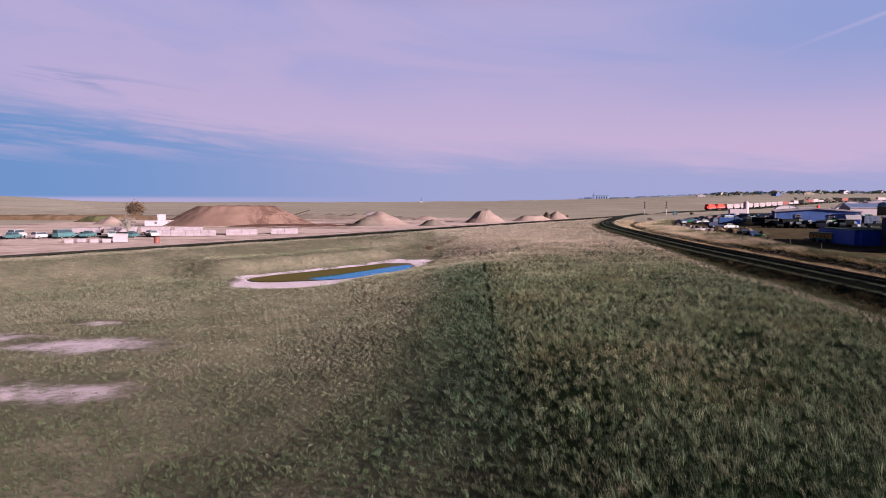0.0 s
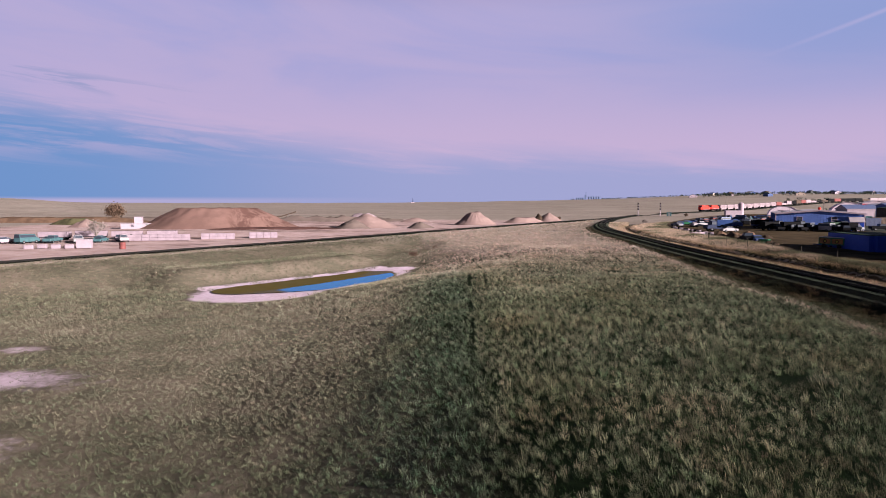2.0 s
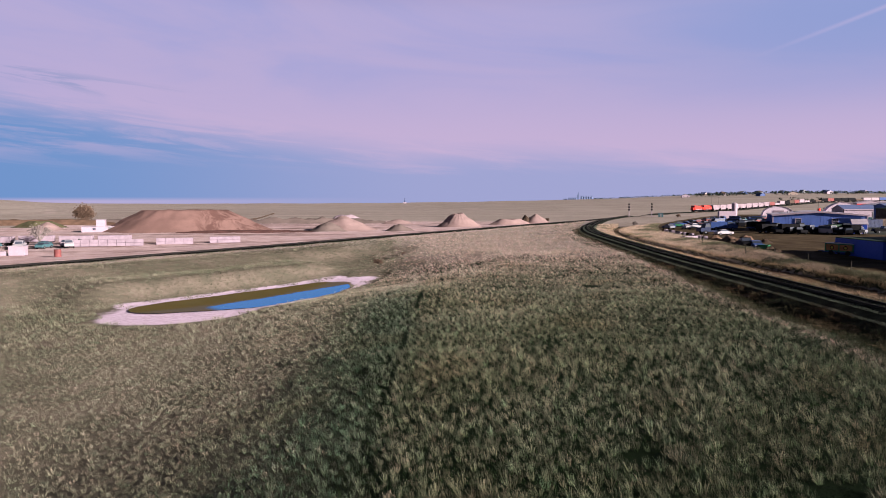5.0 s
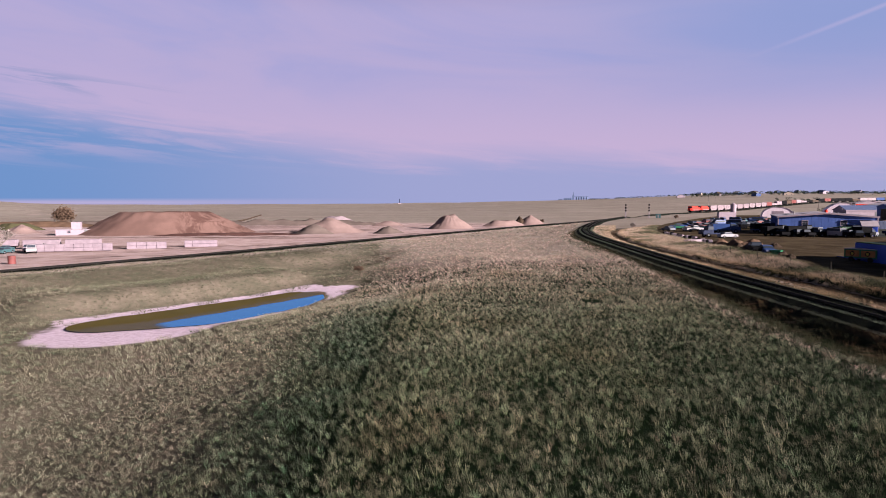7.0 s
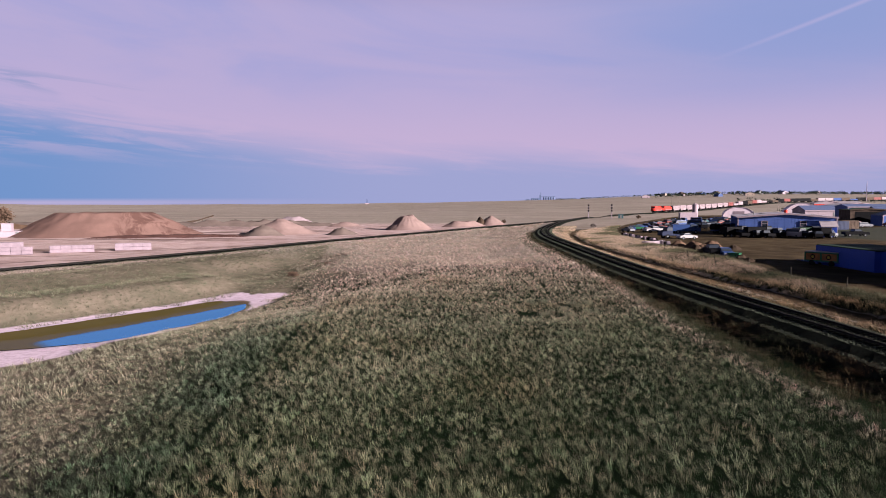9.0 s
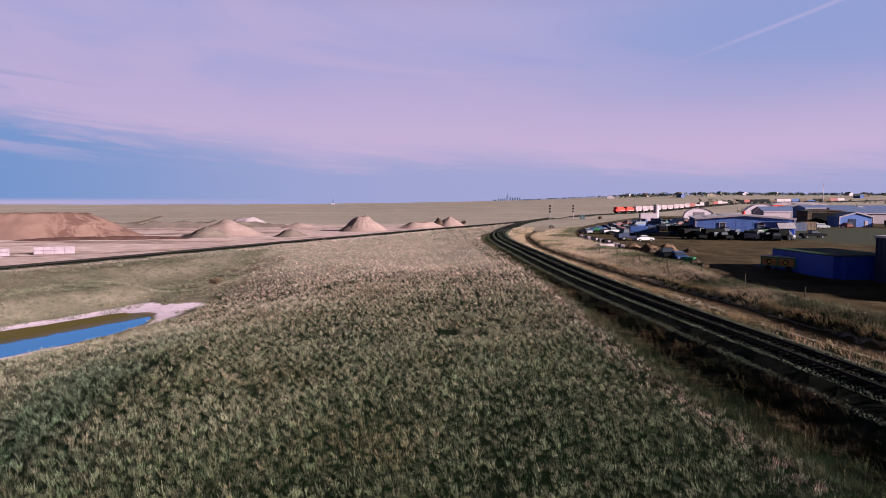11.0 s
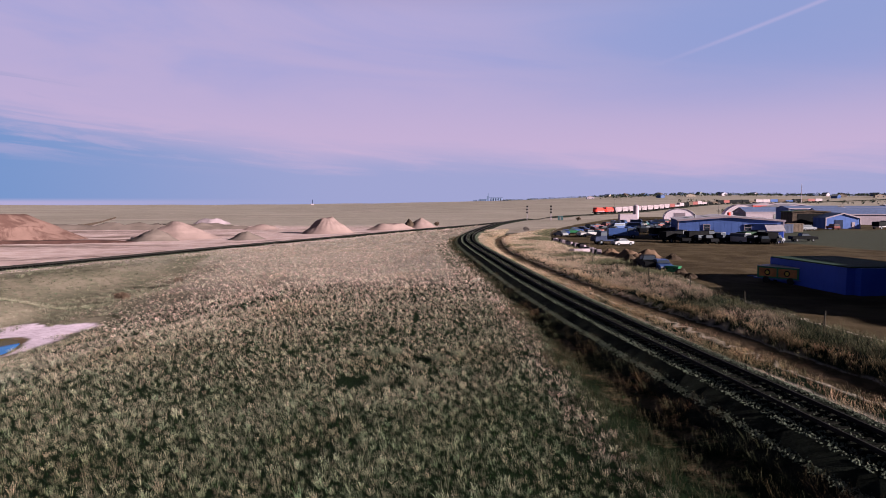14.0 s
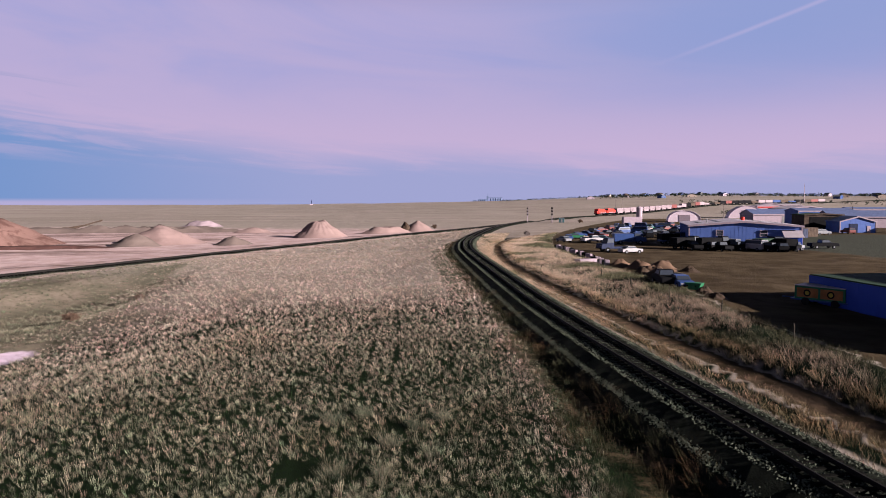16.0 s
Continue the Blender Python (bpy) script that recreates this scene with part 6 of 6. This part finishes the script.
tree("bare_shrub", "small bare shrub beside the end of the pond", -3.0, 141, 1.7, 1.2, 13, M_TWIG, False, "shrub", 700, 0.09)
tree("bare_shrub", "small bare shrub on the slope above the pond", 1.5, 150, 1.5, 1.2, 14, M_TWIG, True, "shrub", 300, 0.06)


# ---- horizon ----
def elevator():
    x, y = 580, 2540
    root = thing("grain_elevator", "dark grain elevator with round bins on the skyline", "grain elevator", pose(x, y, at(x, y) - 0.5, 0, 0, -13) @ Matrix.Scale(0.88, 4))
    for k in range(5):
        b = part("bin", rod((14 + k * 10.5, 0, 0), (14 + k * 10.5, 0, 15), 4.7, 4.7, 16), M_SKYLINE, root)
        part("bin_roof", rod((14 + k * 10.5, 0, 15), (14 + k * 10.5, 0, 18), 4.8, 0.6, 16), M_SKYLINE, b)
    part("head_house", box(-6, 2, -4, 4, 0, 26, 0.1), M_SKYLINE, root)
    part("leg_tower", box(-1.5, 1.0, -1.2, 1.2, 26, 38), M_SKYLINE, root)
    part("gallery", box(0, 62, -1, 1, 18.5, 20.5), M_SKYLINE, root)
    part("annexe", box(-42, -6, -6, 6, 0, 13, 0.1), M_SKYLINE, root)
    for k in range(4):
        part("low_bin", rod((-38 + k * 9, -8, 0), (-38 + k * 9, -8, 10), 4.2, 4.2, 14), M_SKYLINE, root)
    part("far_store", box(-66, -50, -5, 5, 0, 9, 0.1), M_SKYLINE, root)


elevator()
root = thing("lattice_tower", "slim dark tower with a pale base on the skyline", "tower", pose(-86, 2600, at(-86, 2600)))
part("mast", rod((0, 0, 0), (0, 0, 20), 1.6, 0.9, 6), M_NAVY, root)
part("base_hut", box(-6, 6, -3, 3, -1, 4), M_WHITE, root)


def far_town():
    rng = random.Random(90)
    for k in range(34):
        a = radians(rng.uniform(21, 50))
        r = rng.uniform(1350, 1800)
        x, y = r * math.sin(a), r * math.cos(a)
        root = thing("house", "small distant %s house on the rise", "house", pose(x, y, at(x, y) - 0.4, 0, 0, rng.uniform(-60, 60)), "distant houses")
        paint, word = rng.choice([(M_WHITE, "white"), (M_WHITE, "white"), (M_GREY, "grey"), (M_CARTAN, "tan"), (M_CARBLUE, "blue")])
        tagged(root, "small distant %s house with a pitched roof on the rise" % word)
        w_, d_ = rng.uniform(9, 18), rng.uniform(8, 12)
        part("wall", prism([(-w_ / 2, 0), (w_ / 2, 0), (w_ / 2, 4), (0, 6.8), (-w_ / 2, 4)], 0, d_), paint, root)
        for s in (-1, 1):
            part("roof_slope", prism([(0, 6.9), (s * (w_ / 2 + 0.5), 3.8), (s * (w_ / 2 + 0.5), 4.1), (0, 7.2)], -0.4, d_ + 0.4), rng.choice([M_GREY, M_BLUE_ROOF, M_BROWN]), root)
        for u in (-w_ / 4, w_ / 4):
            part("window", box(u - 0.7, u + 0.7, -0.06, 0.05, 1.2, 2.6), M_GLASS, root)


far_town()


def far_woods():
    """Shelter belts and trees along the right-hand skyline, as many small clumps of leaves."""
    gen = np.random.default_rng(55)
    centres = []
    for lo, hi, r0, r1, n, h in ((14, 27, 1750, 1900, 260, 3.2), (22, 54, 1450, 1850, 1150, 4.6), (28, 54, 1000, 1200, 170, 3.2), (30, 52, 620, 720, 90, 2.2)):
        a = np.radians(gen.uniform(lo, hi, n))
        r = gen.uniform(r0, r1, n)
        x, y = r * np.sin(a), r * np.cos(a)
        centres.append(np.stack([x, y, land(x, y), h * gen.uniform(0.5, 1.35, n)], 1))
    c = np.vstack(centres)
    k = 30
    p = gen.normal(0, 1, (len(c), k, 3))
    p /= np.linalg.norm(p, axis=2, keepdims=True)
    p *= gen.random((len(c), k, 1)) ** 0.4
    h = c[:, None, 3]
    v = np.stack([c[:, None, 0] + p[..., 0] * h * 0.6, c[:, None, 1] + p[..., 1] * h * 0.6, c[:, None, 2] + h * 0.52 + p[..., 2] * h * 0.5], -1)
    tri = v[:, :, None, :] + gen.normal(0, 1, (len(c), k, 3, 3)) * (h * 0.13)[..., None, None]
    ob = new("distant_woods", raw_mesh("distant_woods", tri.reshape(-1, 3), np.arange(len(c) * k * 3).reshape(-1, 3), M_LEAF))
    tagged(ob, "dark distant trees and shelter belts along the skyline", "trees", kind="stuff")


far_woods()


def pole(x, y, h, label, arms=True):
    root = thing("utility_pole", label, "pole", pose(x, y, at(x, y), 0, 0, -20), "utility poles")
    part("post", rod((0, 0, 0), (0, 0, h), 0.2, 0.13, 8), M_BARK, root)
    if arms:
        part("crossarm", box(-1.2, 1.2, -0.08, 0.08, h - 1.0, h - 0.8), M_BARK, root)


root = thing("radio_mast", "tall pale radio mast beyond the industrial yards", "mast", pose(640, 870, at(640, 870)))
part("mast", rod((0, 0, 0), (0, 0, 24), 0.5, 0.3, 8), M_WHITE, root)
part("antenna", rod((0, 0, 24), (0, 0, 27), 0.15, 0.1, 6), M_WHITE, root)
for k, (x, y, h) in enumerate(((300, 700, 12), (308, 702, 12), (245, 420, 9), (290, 470, 9), (226, 300, 8), (400, 560, 10))):
    pole(x, y, h, "slim wooden utility pole beyond the yard")
for k in range(7):
    x, y = 55.2 + 0.5 * k, 96 + k * 9.5
    root = thing("fence_post", "leaning weathered fence post in the dry grass", "fence post", pose(x, y, at(x, y), random.Random(k).uniform(-8, 8), random.Random(k + 9).uniform(-8, 8), 0), "fence posts")
    part("post", rod((0, 0, -0.2), (0, 0, 1.25), 0.055, 0.045, 7), M_POST, root)
    part("wire_staple", box(-0.05, 0.05, -0.07, -0.05, 0.95, 0.98), M_RAIL, root)
